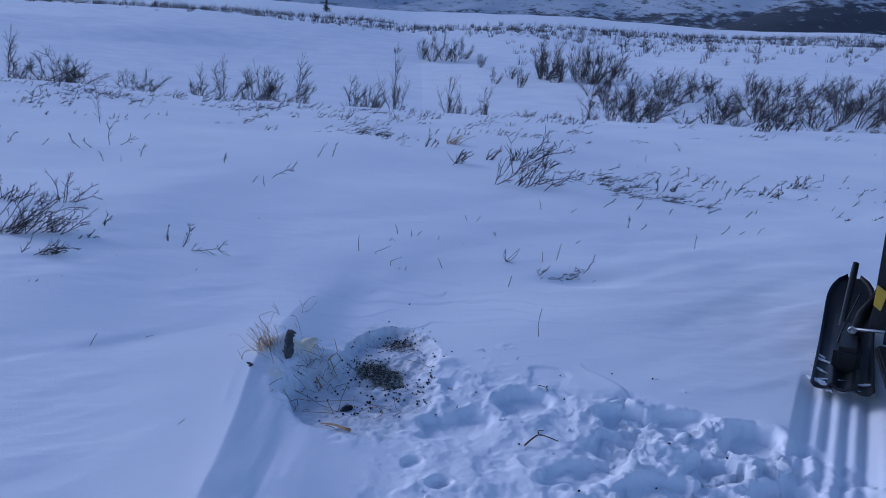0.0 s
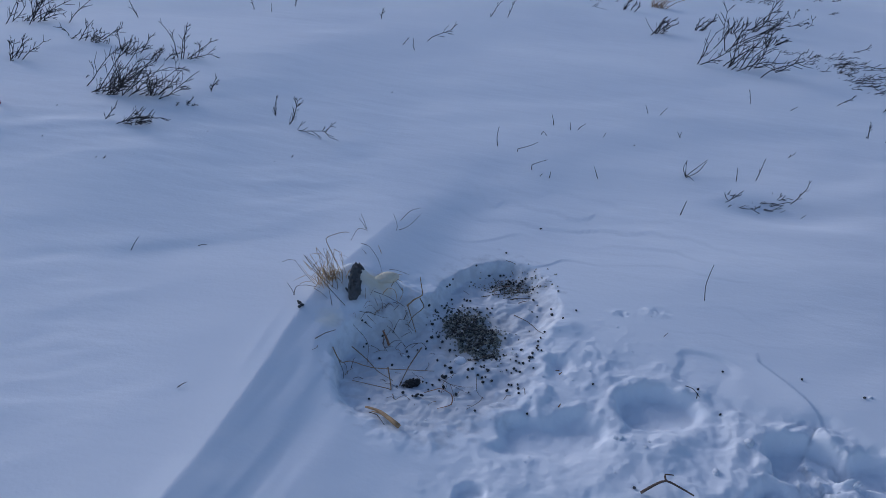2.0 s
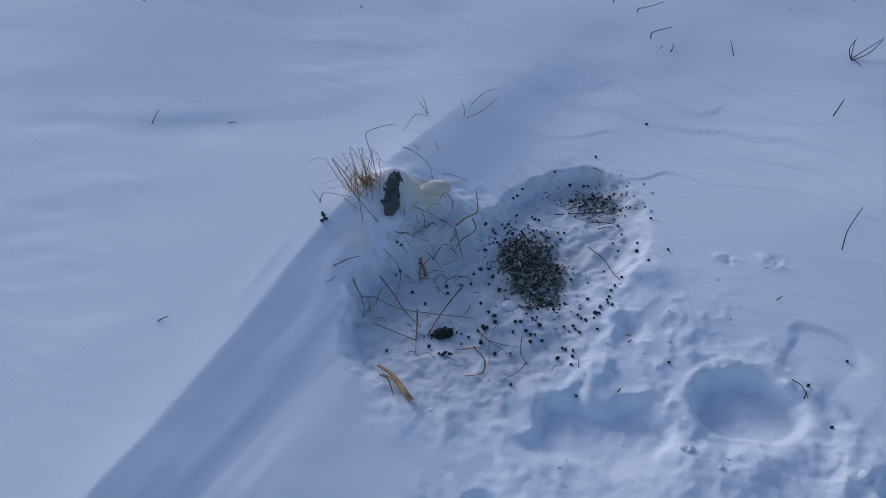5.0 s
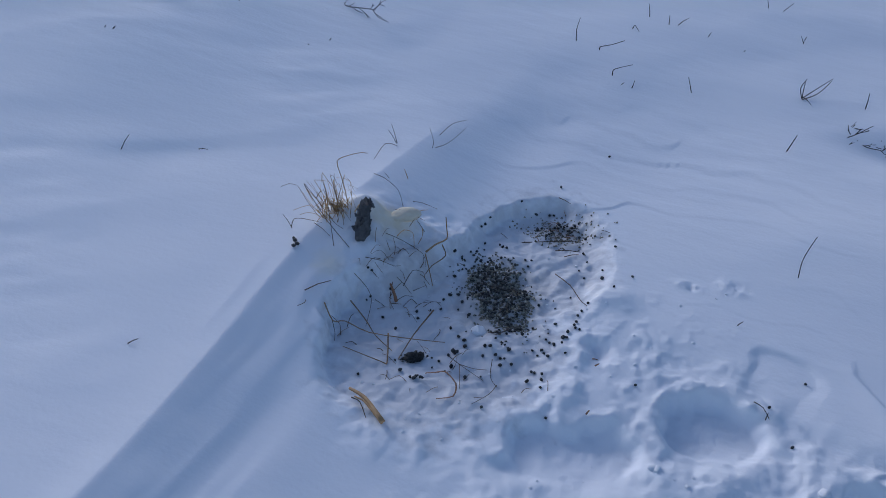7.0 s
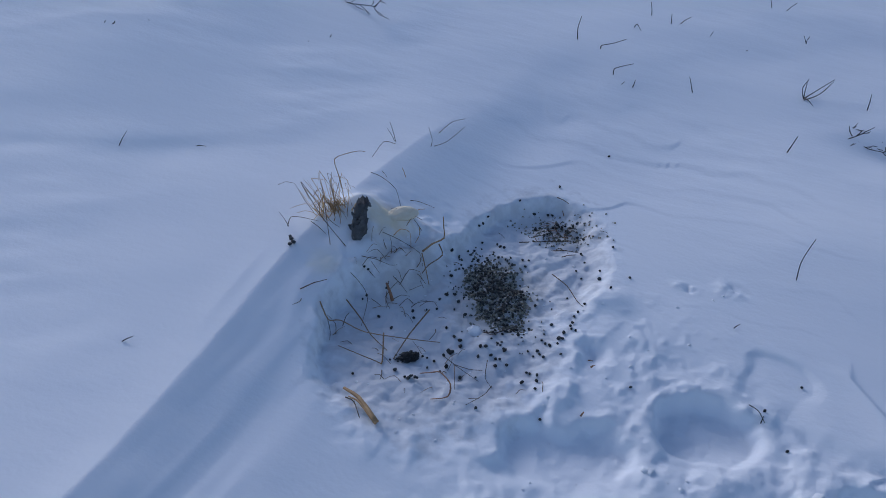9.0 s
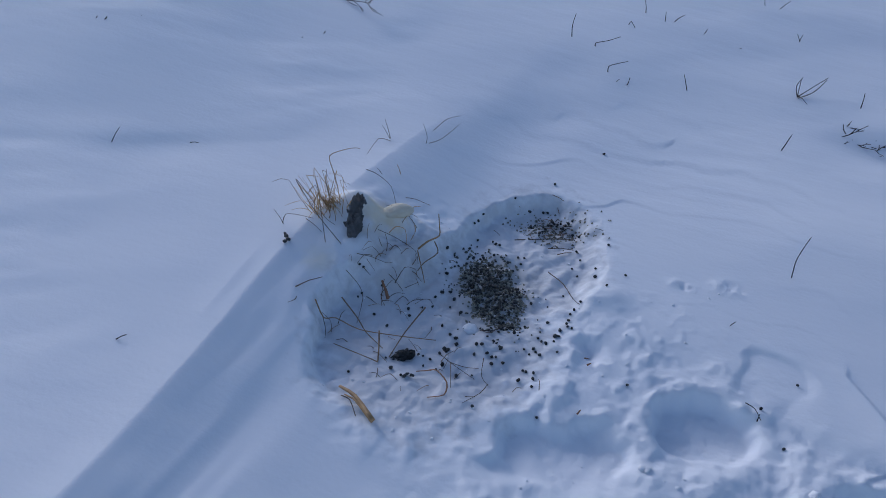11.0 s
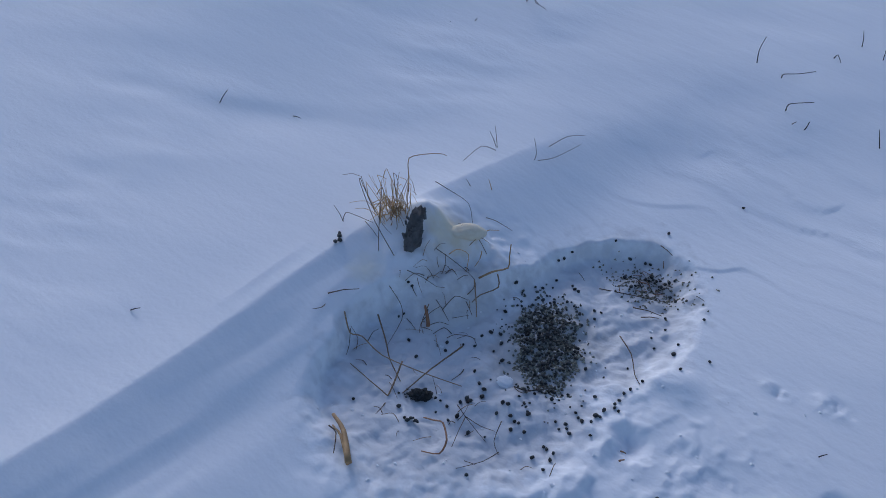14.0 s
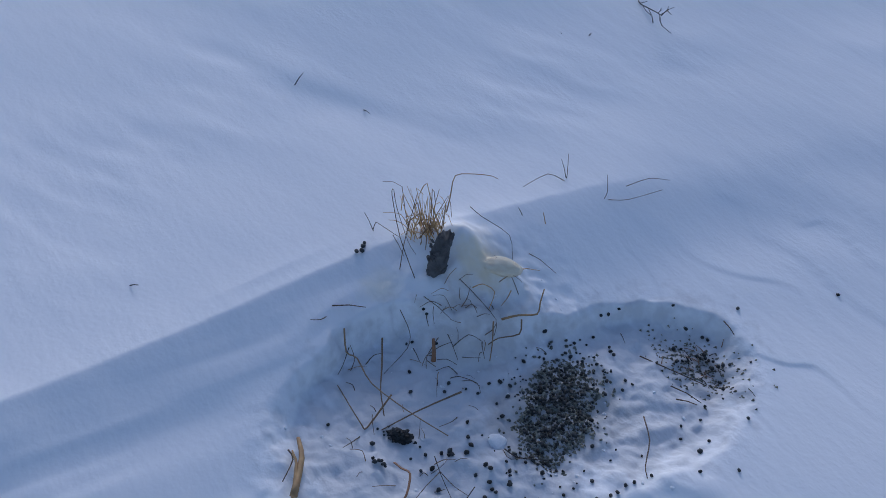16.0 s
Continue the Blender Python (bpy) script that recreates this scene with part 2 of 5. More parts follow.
        ahead = (dy - 0.45 * dx) / b
        near_side = step(0.30, -0.60, ahead)
        sunk = depth * (0.22 + 0.78 * step(-1.0, 0.50, ahead)) * step(1.0, 0.78 - 0.68 * near_side, e)
        z = z - sunk + 0.04 * depth * bell((e - 1.10) / 0.12) * (1 + ragged) + 0.06 * depth * ragged * bell((e - 0.86) / 0.16)
    # a smooth mound on the rim, and a heel mark below it
    z = z + 0.016 * bell(np.hypot((x - 0.015) / 0.055, (y - 3.36) / 0.05)) - 0.018 * bell(np.hypot((x - 0.02) / 0.035, (y - 3.165) / 0.03)) * (1 + 0.5 * fbm(x, y, 0.03, 3, 92))
    # two small scuffs beside the pit
    z = z + (0.011 * bell(np.hypot((x - 0.19) / 0.03, (y - 3.49) / 0.015)) + 0.007 * bell(np.hypot((x - 0.30) / 0.035, (y - 3.53) / 0.03))) * (0.6 + fbm(x, y, 0.03, 3, 91))
    # fine crumbs wherever the snow is broken
    z = z + 0.0010 * np.maximum(m, 1 - step(0.80, 1.10, p)) * fbm(x, y, 0.021, 2, 94, 0.7)
    # the ski's ribbed trail
    ahead, side = along_ski(x, y)
    trail = step(0.160, 0.130, np.abs(side)) * step(0.25, 0.0, ahead) * step(-6.0, -4.5, ahead)
    ribs = -0.026 + 0.008 * np.cos(side * 2 * math.pi / 0.066)
    z = z + trail * ribs
    # a thin drag line
    line = 0.60 + 0.145 * np.sin(np.clip((3.33 - y) / 0.29, 0, 1) * math.pi / 2)
    z = z + 0.006 * step(0.007, -0.007, x - line) * bell((x - line) / 0.06) * step(3.0, 3.08, y) * step(3.40, 3.30, y)
    return z


# ---- end of the lie of the snow ----


# ---- materials ----
def material(name, base, rough=0.7, grain=0.0, grain_size=40.0, dark=None, bump=0.0, bump_size=60.0, metal=0.0, vary=0.0, coat=0.0, pieces=False):
    """A node material: a base colour broken up by two scales of noise, fine relief, and some difference from object to object."""
    mat = bpy.data.materials.new(name)
    mat.use_nodes = True
    nt = mat.node_tree
    bsdf = nt.nodes["Principled BSDF"]
    bsdf.inputs["Roughness"].default_value = rough
    bsdf.inputs["Metallic"].default_value = metal
    bsdf.inputs["Coat Weight"].default_value = coat
    co = nt.nodes.new("ShaderNodeTexCoord")
    n1 = nt.nodes.new("ShaderNodeTexNoise")
    n1.inputs["Scale"].default_value, n1.inputs["Detail"].default_value = grain_size, 5
    nt.links.new(co.outputs["Object"], n1.inputs["Vector"])
    ramp = nt.nodes.new("ShaderNodeValToRGB")
    ramp.color_ramp.elements[0].position, ramp.color_ramp.elements[1].position = 0.5 - 0.35 * (1 - grain) - 0.02, 0.5 + 0.25
    ramp.color_ramp.elements[0].color = (*(dark or [c * 0.5 for c in base]), 1)
    ramp.color_ramp.elements[1].color = (*base, 1)
    nt.links.new(n1.outputs["Fac"], ramp.inputs["Fac"])
    out = ramp.outputs["Color"]
    if vary:
        info = nt.nodes.new("ShaderNodeNewGeometry" if pieces else "ShaderNodeObjectInfo")
        hsv = nt.nodes.new("ShaderNodeHueSaturation")
        mapr = nt.nodes.new("ShaderNodeMapRange")
        mapr.inputs["To Min"].default_value, mapr.inputs["To Max"].default_value = 1 - vary, 1 + vary
        nt.links.new(info.outputs["Random Per Island" if pieces else "Random"], mapr.inputs["Value"])
        nt.links.new(mapr.outputs["Result"], hsv.inputs["Value"])
        nt.links.new(out, hsv.inputs["Color"])
        out = hsv.outputs["Color"]
    nt.links.new(out, bsdf.inputs["Base Color"])
    if bump:
        n2 = nt.nodes.new("ShaderNodeTexNoise")
        n2.inputs["Scale"].default_value, n2.inputs["Detail"].default_value = bump_size, 6
        nt.links.new(co.outputs["Object"], n2.inputs["Vector"])
        b = nt.nodes.new("ShaderNodeBump")
        b.inputs["Strength"].default_value, b.inputs["Distance"].default_value = bump, 0.01
        nt.links.new(n2.outputs["Fac"], b.inputs["Height"])
        nt.links.new(b.outputs["Normal"], bsdf.inputs["Normal"])
    return mat


def stain_shade_mask(nt, co, place, radius, inner):
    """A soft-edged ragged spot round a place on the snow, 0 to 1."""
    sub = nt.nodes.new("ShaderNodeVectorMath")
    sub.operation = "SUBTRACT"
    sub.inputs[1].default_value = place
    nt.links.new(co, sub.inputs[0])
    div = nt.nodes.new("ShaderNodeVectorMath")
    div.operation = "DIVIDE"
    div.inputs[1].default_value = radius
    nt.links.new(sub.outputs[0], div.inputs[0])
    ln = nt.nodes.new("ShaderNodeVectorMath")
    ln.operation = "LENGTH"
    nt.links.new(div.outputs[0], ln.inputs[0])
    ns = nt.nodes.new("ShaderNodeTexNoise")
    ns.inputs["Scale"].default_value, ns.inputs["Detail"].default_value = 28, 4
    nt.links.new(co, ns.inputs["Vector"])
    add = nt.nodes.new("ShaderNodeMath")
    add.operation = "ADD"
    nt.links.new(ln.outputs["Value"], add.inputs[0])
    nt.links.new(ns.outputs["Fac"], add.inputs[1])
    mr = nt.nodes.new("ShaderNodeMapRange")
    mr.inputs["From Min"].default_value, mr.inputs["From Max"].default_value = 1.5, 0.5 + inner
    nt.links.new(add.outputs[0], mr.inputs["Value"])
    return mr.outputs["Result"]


def snow_material():
    mat = bpy.data.materials.new("wind_packed_snow")
    mat.use_nodes = True
    nt = mat.node_tree
    bsdf = nt.nodes["Principled BSDF"]
    bsdf.inputs["Roughness"].default_value = 0.85
    bsdf.inputs["Specular IOR Level"].default_value = 0.08
    geo = nt.nodes.new("ShaderNodeTexCoord").outputs["Object"]
    wide = nt.nodes.new("ShaderNodeTexNoise")
    wide.inputs["Scale"].default_value, wide.inputs["Detail"].default_value = 0.7, 4
    nt.links.new(geo, wide.inputs["Vector"])
    ramp = nt.nodes.new("ShaderNodeValToRGB")
    ramp.color_ramp.elements[0].position, ramp.color_ramp.elements[1].position = 0.35, 0.65
    ramp.color_ramp.elements[0].color, ramp.color_ramp.elements[1].color = (0.80, 0.83, 0.88, 1), (0.88, 0.90, 0.93, 1)
    nt.links.new(wide.outputs["Fac"], ramp.inputs["Fac"])
    colour = ramp.outputs["Color"]
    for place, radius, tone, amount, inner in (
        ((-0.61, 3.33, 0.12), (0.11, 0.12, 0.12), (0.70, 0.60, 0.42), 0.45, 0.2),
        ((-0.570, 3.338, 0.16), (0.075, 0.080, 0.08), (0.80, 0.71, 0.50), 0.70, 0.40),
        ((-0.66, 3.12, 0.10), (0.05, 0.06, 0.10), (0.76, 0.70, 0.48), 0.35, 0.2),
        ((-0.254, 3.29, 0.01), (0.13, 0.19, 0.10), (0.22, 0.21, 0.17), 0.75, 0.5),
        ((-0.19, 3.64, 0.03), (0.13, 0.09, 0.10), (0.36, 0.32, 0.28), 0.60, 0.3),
        # grey pit floor: trodden dirt plus the pit's own shade, put into the colour
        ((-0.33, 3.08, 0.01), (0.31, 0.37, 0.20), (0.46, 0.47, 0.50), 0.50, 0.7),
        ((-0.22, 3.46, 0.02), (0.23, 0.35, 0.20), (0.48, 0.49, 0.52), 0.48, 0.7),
        # below the stump: litter stain, with shadows of the clotted snow coloured in
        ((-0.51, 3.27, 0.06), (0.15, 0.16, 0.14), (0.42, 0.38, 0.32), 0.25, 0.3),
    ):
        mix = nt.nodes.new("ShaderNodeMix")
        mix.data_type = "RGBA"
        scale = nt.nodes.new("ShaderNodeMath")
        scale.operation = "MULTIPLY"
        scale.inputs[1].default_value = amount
        nt.links.new(stain_shade_mask(nt, geo, place, radius, inner), scale.inputs[0])
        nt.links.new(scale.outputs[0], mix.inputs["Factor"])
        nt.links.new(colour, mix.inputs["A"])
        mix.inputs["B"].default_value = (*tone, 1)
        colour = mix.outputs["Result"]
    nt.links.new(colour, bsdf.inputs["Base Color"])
    fine = nt.nodes.new("ShaderNodeTexNoise")
    fine.inputs["Scale"].default_value, fine.inputs["Detail"].default_value = 90, 6
    nt.links.new(geo, fine.inputs["Vector"])
    crust = nt.nodes.new("ShaderNodeTexNoise")
    crust.inputs["Scale"].default_value, crust.inputs["Detail"].default_value = 9, 5
    stretch = nt.nodes.new("ShaderNodeMapping")
    stretch.inputs["Rotation"].default_value = (0, 0, radians(-28))
    stretch.inputs["Scale"].default_value = (0.45, 1.6, 1)
    nt.links.new(geo, stretch.inputs["Vector"])
    nt.links.new(stretch.outputs[0], crust.inputs["Vector"])
    b1 = nt.nodes.new("ShaderNodeBump")
    b1.inputs["Strength"].default_value, b1.inputs["Distance"].default_value = 0.20, 0.0035
    b2 = nt.nodes.new("ShaderNodeBump")
    b2.inputs["Strength"].default_value, b2.inputs["Distance"].default_value = 0.14, 0.022
    nt.links.new(fine.outputs["Fac"], b1.inputs["Height"])
    nt.links.new(crust.outputs["Fac"], b2.inputs["Height"])
    nt.links.new(b2.outputs["Normal"], b1.inputs["Normal"])
    # crumbs where boots have broken the crust
    crumb = nt.nodes.new("ShaderNodeTexNoise")
    crumb.inputs["Scale"].default_value, crumb.inputs["Detail"].default_value, crumb.inputs["Roughness"].default_value = 30, 6, 0.60
    clot = nt.nodes.new("ShaderNodeTexVoronoi")
    clot.feature = "SMOOTH_F1"
    clot.inputs["Scale"].default_value, clot.inputs["Smoothness"].default_value = 22, 0.8
    heap = nt.nodes.new("ShaderNodeMath")
    heap.operation = "SUBTRACT"
    where = nt.nodes.new("ShaderNodeAttribute")
    where.attribute_name = "broken"
    relief = nt.nodes.new("ShaderNodeMath")
    relief.operation = "MULTIPLY"
    b3 = nt.nodes.new("ShaderNodeBump")
    b3.inputs["Strength"].default_value, b3.inputs["Distance"].default_value = 0.30, 0.010
    nt.links.new(geo, crumb.inputs["Vector"])
    nt.links.new(geo, clot.inputs["Vector"])
    nt.links.new(crumb.outputs["Fac"], heap.inputs[0])
    nt.links.new(clot.outputs["Distance"], heap.inputs[1])
    nt.links.new(heap.outputs[0], relief.inputs[0])
    nt.links.new(where.outputs["Fac"], relief.inputs[1])
    nt.links.new(relief.outputs[0], b3.inputs["Height"])
    nt.links.new(b1.outputs["Normal"], b3.inputs["Normal"])
    nt.links.new(b3.outputs["Normal"], bsdf.inputs["Normal"])
    return mat


SNOW = snow_material()


# ---- the ground: one sheet of snow to the horizon, finest where the boots went ----
def graded(lo, hi, cell, start, end, growth=1.036):
    mid = list(np.arange(lo, hi + cell * 0.5, cell))
    s, v, up = cell, mid[-1], []
    while v < end:
        s *= growth
        v += s
        up.append(v)
    s, v, down = cell, mid[0], []
    while v > start:
        s *= growth
        v -= s
        down.append(v)
    return np.array(down[::-1] + mid + up)


def grid_object(name, gx, gy, z, mat):
    nx, ny = len(gx), len(gy)
    xx, yy = np.meshgrid(gx, gy)
    co = np.stack([xx, yy, z], -1).reshape(-1, 3)
    i = (np.arange(ny - 1)[:, None] * nx + np.arange(nx - 1)[None, :]).reshape(-1)
    quads = np.stack([i, i + 1, i + nx + 1, i + nx], -1)
    me = bpy.data.meshes.new(name)
    me.vertices.add(len(co))
    me.vertices.foreach_set("co", co.astype(np.float32).ravel())
    me.loops.add(quads.size)
    me.loops.foreach_set("vertex_index", quads.astype(np.int32).ravel())
    me.polygons.add(len(quads))
    me.polygons.foreach_set("loop_start", np.arange(0, quads.size, 4, dtype=np.int32))
    me.polygons.foreach_set("use_smooth", np.ones(len(quads), dtype=bool))
    me.update(calc_edges=True)
    me.materials.append(mat)
    return new(name, me)


GX = graded(-0.82, 1.22, 0.0052, -3500, 3500, 1.030)
GY = graded(2.15, 3.78, 0.0052, -1500, 4500, 1.030)
GZ = height(*np.meshgrid(GX, GY))
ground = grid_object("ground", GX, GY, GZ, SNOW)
gxx, gyy = np.meshgrid(GX, GY)
broken_snow = ground.data.attributes.new("broken", "FLOAT", "POINT")
broken_snow.data.foreach_set("value", np.clip(np.maximum(trodden(gxx, gyy), 1 - step(0.95, 1.30, pit_edge(gxx, gyy))), 0, 1).astype(np.float32).ravel())
tagged(ground, "wind-packed blue-white snow with drifts, boot holes and a ski trail", "snow", kind="structure")

BARK = material("twig_bark", (0.040, 0.035, 0.036), 0.8, dark=(0.016, 0.015, 0.016), grain_size=60, vary=0.35)
WILLOW = material("willow_bark", (0.095, 0.085, 0.083), 0.85, dark=(0.04, 0.036, 0.036), grain_size=25, vary=0.35)
STRAW = material("dry_straw", (0.54, 0.35, 0.17), 0.65, dark=(0.24, 0.13, 0.055), grain_size=70, vary=0.3)
GOLD = material("golden_grass", (0.66, 0.46, 0.22), 0.65, dark=(0.34, 0.20, 0.08), grain_size=70, vary=0.3)
BROWN_STRAW = material("brown_straw", (0.33, 0.22, 0.125), 0.7, dark=(0.13, 0.08, 0.045), grain_size=70, vary=0.3)
STEM = material("brown_stem", (0.15, 0.095, 0.062), 0.7, dark=(0.05, 0.033, 0.028), grain_size=80, vary=0.4)
STUMP = material("weathered_wood", (0.125, 0.13, 0.138), 0.85, dark=(0.024, 0.026, 0.028), grain_size=55, bump=0.9, bump_size=70)
DUNG = material("dropping", (0.036, 0.043, 0.048), 0.7, dark=(0.008, 0.009, 0.010), grain_size=130, bump=0.4, bump_size=220, vary=0.75)
CRUSHED = material("crushed_dropping", (0.27, 0.28, 0.24), 0.85, dark=(0.025, 0.026, 0.022), grain_size=95, vary=0.85, pieces=True)
CRUMB = material("crumbled_dropping", (0.34, 0.32, 0.25), 0.9, dark=(0.05, 0.045, 0.035), grain_size=160, vary=0.5, pieces=True)
YELLOW_ICE = material("stained_snow", (0.80, 0.75, 0.62), 0.9, dark=(0.66, 0.56, 0.40), grain_size=2.2, bump=0.3, bump_size=60)
CLOD = material("broken_snow", (0.88, 0.90, 0.93), 0.6, dark=(0.80, 0.83, 0.88), grain_size=20, bump=0.35, bump_size=80)
LEAF = material("dead_leaf", (0.32, 0.17, 0.09), 0.7, dark=(0.16, 0.08, 0.05), grain_size=60)
PLASTIC = material("black_plastic", (0.012, 0.012, 0.013), 0.45, dark=(0.010, 0.010, 0.011), grain_size=14, bump=0.15, bump_size=50)
STEEL = material("bare_steel", (0.55, 0.55, 0.56), 0.35, dark=(0.35, 0.34, 0.33), metal=0.9, grain_size=40)
PAINT_YELLOW = material("yellow_decal", (0.75, 0.48, 0.03), 0.35, dark=(0.60, 0.36, 0.02), grain_size=10)
PAINT_RED = material("red_paint", (0.42, 0.03, 0.03), 0.5, dark=(0.25, 0.02, 0.025), grain_size=20)
NEEDLES = material("spruce_needles", (0.045, 0.065, 0.045), 0.8, dark=(0.02, 0.03, 0.022), grain_size=5)


def ground_z(x, y):
    """The height of the snow sheet itself at a place."""
    i, j = int(np.searchsorted(GX, x)) - 1, int(np.searchsorted(GY, y)) - 1
    fx, fy = (x - GX[i]) / (GX[i + 1] - GX[i]), (y - GY[j]) / (GY[j + 1] - GY[j])
    return float((GZ[j, i] * (1 - fx) + GZ[j, i + 1] * fx) * (1 - fy) + (GZ[j + 1, i] * (1 - fx) + GZ[j + 1, i + 1] * fx) * fy)


class Geo:
    """Gathers tubes and shells for one mesh."""

    def __init__(self):
        self.verts, self.faces = [], []

    def tube(self, pts, r0, r1, sides=5, flat=1.0):
        pts = [Vector(p) for p in pts]
        base, n = len(self.verts), len(pts)
        for i, p in enumerate(pts):
            way = (pts[min(i + 1, n - 1)] - pts[max(i - 1, 0)]).normalized()
            side = way.cross(Vector((0.31, 0.2, 0.93)))
            if side.length < 0.05:
                side = way.cross(Vector((1, 0, 0)))
            side.normalize()
            other = way.cross(side)
            r = r0 + (r1 - r0) * i / max(n - 1, 1)
            for k in range(sides):
                a = 2 * math.pi * k / sides
                self.verts.append(p + side * (r * math.cos(a)) + other * (r * flat * math.sin(a)))
        for i in range(n - 1):
            for k in range(sides):
                k2 = (k + 1) % sides
                a = base + i * sides
                self.faces.append((a + k, a + k2, a + sides + k2, a + sides + k))
        self.faces.append(tuple(base + k for k in reversed(range(sides))))
        self.faces.append(tuple(base + (n - 1) * sides + k for k in range(sides)))
        return self

    def mesh(self, name, mat, smooth=True):
        me = bpy.data.meshes.new(name)
        me.from_pydata([tuple(v) for v in self.verts], [], self.faces)
        me.polygons.foreach_set("use_smooth", np.full(len(me.polygons), smooth))
        me.materials.append(mat)
        return me


def part(name, me, parent, label=""):
    ob = new(name, me)
    ob.parent = parent
    return tagged(ob, label) if label else ob


def empty(name, x, y, z):
    ob = new(name)
    ob.empty_display_size = 0.05
    ob.matrix_world = pose(x, y, z)
    return ob


def smooth_line(pts, per=4):
    """A curve through a few points."""
    p = [Vector(q) for q in pts]
    if len(p) == 2:
        m = (p[0] + p[1]) / 2
        return [p[0], m + Vector((0, 0, 0.06 * (p[1] - p[0]).length)), p[1]]
    out = []
    for i in range(len(p) - 1):
        a, b, c, d = p[max(i - 1, 0)], p[i], p[i + 1], p[min(i + 2, len(p) - 1)]
        for k in range(per):
            t = k / per
            curve = 0.5 * ((2 * b) + (c - a) * t + (2 * a - 5 * b + 4 * c - d) * t * t + (3 * b - a - 3 * c + d) * t ** 3)
            out.append(curve * 0.8 + b.lerp(c, t) * 0.2)
    return out + [p[-1]]


# ---- the far mountains ----
def mountain_material(name, snow, brush, wooded):
    mat = bpy.data.materials.new(name)
    mat.use_nodes = True
    nt = mat.node_tree
    bsdf = nt.nodes["Principled BSDF"]
    bsdf.inputs["Roughness"].default_value = 0.9
    co = nt.nodes.new("ShaderNodeTexCoord").outputs["Object"]
    sep = nt.nodes.new("ShaderNodeSeparateXYZ")
    nt.links.new(co, sep.inputs[0])
    mp = nt.nodes.new("ShaderNodeMapping")
    mp.inputs["Rotation"].default_value = (0, radians(34), 0)
    mp.inputs["Scale"].default_value = (0.012, 0.003, 0.034)
    nt.links.new(co, mp.inputs["Vector"])
    n = nt.nodes.new("ShaderNodeTexNoise")
    n.inputs["Scale"].default_value, n.inputs["Detail"].default_value, n.inputs["Roughness"].default_value = 2.6, 9, 0.72
    nt.links.new(mp.outputs[0], n.inputs["Vector"])
    alt = nt.nodes.new("ShaderNodeMapRange")
    alt.inputs["From Min"].default_value, alt.inputs["From Max"].default_value = 42, 68
    alt.inputs["To Min"].default_value, alt.inputs["To Max"].default_value = 0.06 + wooded, -0.08 + wooded
    nt.links.new(sep.outputs["Z"], alt.inputs["Value"])
    add = nt.nodes.new("ShaderNodeMath")
    nt.links.new(n.outputs["Fac"], add.inputs[0])
    nt.links.new(alt.outputs[0], add.inputs[1])
    ramp = nt.nodes.new("ShaderNodeValToRGB")
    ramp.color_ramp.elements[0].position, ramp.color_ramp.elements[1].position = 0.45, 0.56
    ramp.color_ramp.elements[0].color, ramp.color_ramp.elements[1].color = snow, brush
    nt.links.new(add.outputs[0], ramp.inputs["Fac"])
    nt.links.new(ramp.outputs[0], bsdf.inputs["Base Color"])
    return mat


MX = np.linspace(-4200, 4200, 260)
MY = np.linspace(1700, 4400, 110)
mx, my = np.meshgrid(MX, MY)
up = step(1750, 3300, my + 0.25 * np.abs(mx))
mz = -25 + 330 * up + 60 * up * fbm(mx, my, 900, 5, 91, 0.55) + 14 * fbm(mx, my, 200, 4, 95)
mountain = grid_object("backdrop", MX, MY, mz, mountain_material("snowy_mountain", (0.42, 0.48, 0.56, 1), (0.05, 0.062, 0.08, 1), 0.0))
tagged(mountain, "far snowy mountainside streaked with dark brush", "mountain", kind="structure")
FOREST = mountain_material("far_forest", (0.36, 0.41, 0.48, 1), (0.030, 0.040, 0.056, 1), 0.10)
hx, hy = np.meshgrid(np.linspace(450, 3600, 160), np.linspace(1600, 2500, 60))
rise = step(470, 1000, hx + 0.30 * (2000 - hy)) * step(1600, 2000, hy) * step(2500, 2150, hy)
hz = -20 + 115 * rise + 7 * rise * fbm(hx, hy, 160, 4, 97)
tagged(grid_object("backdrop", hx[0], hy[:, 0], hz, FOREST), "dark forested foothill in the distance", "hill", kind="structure")


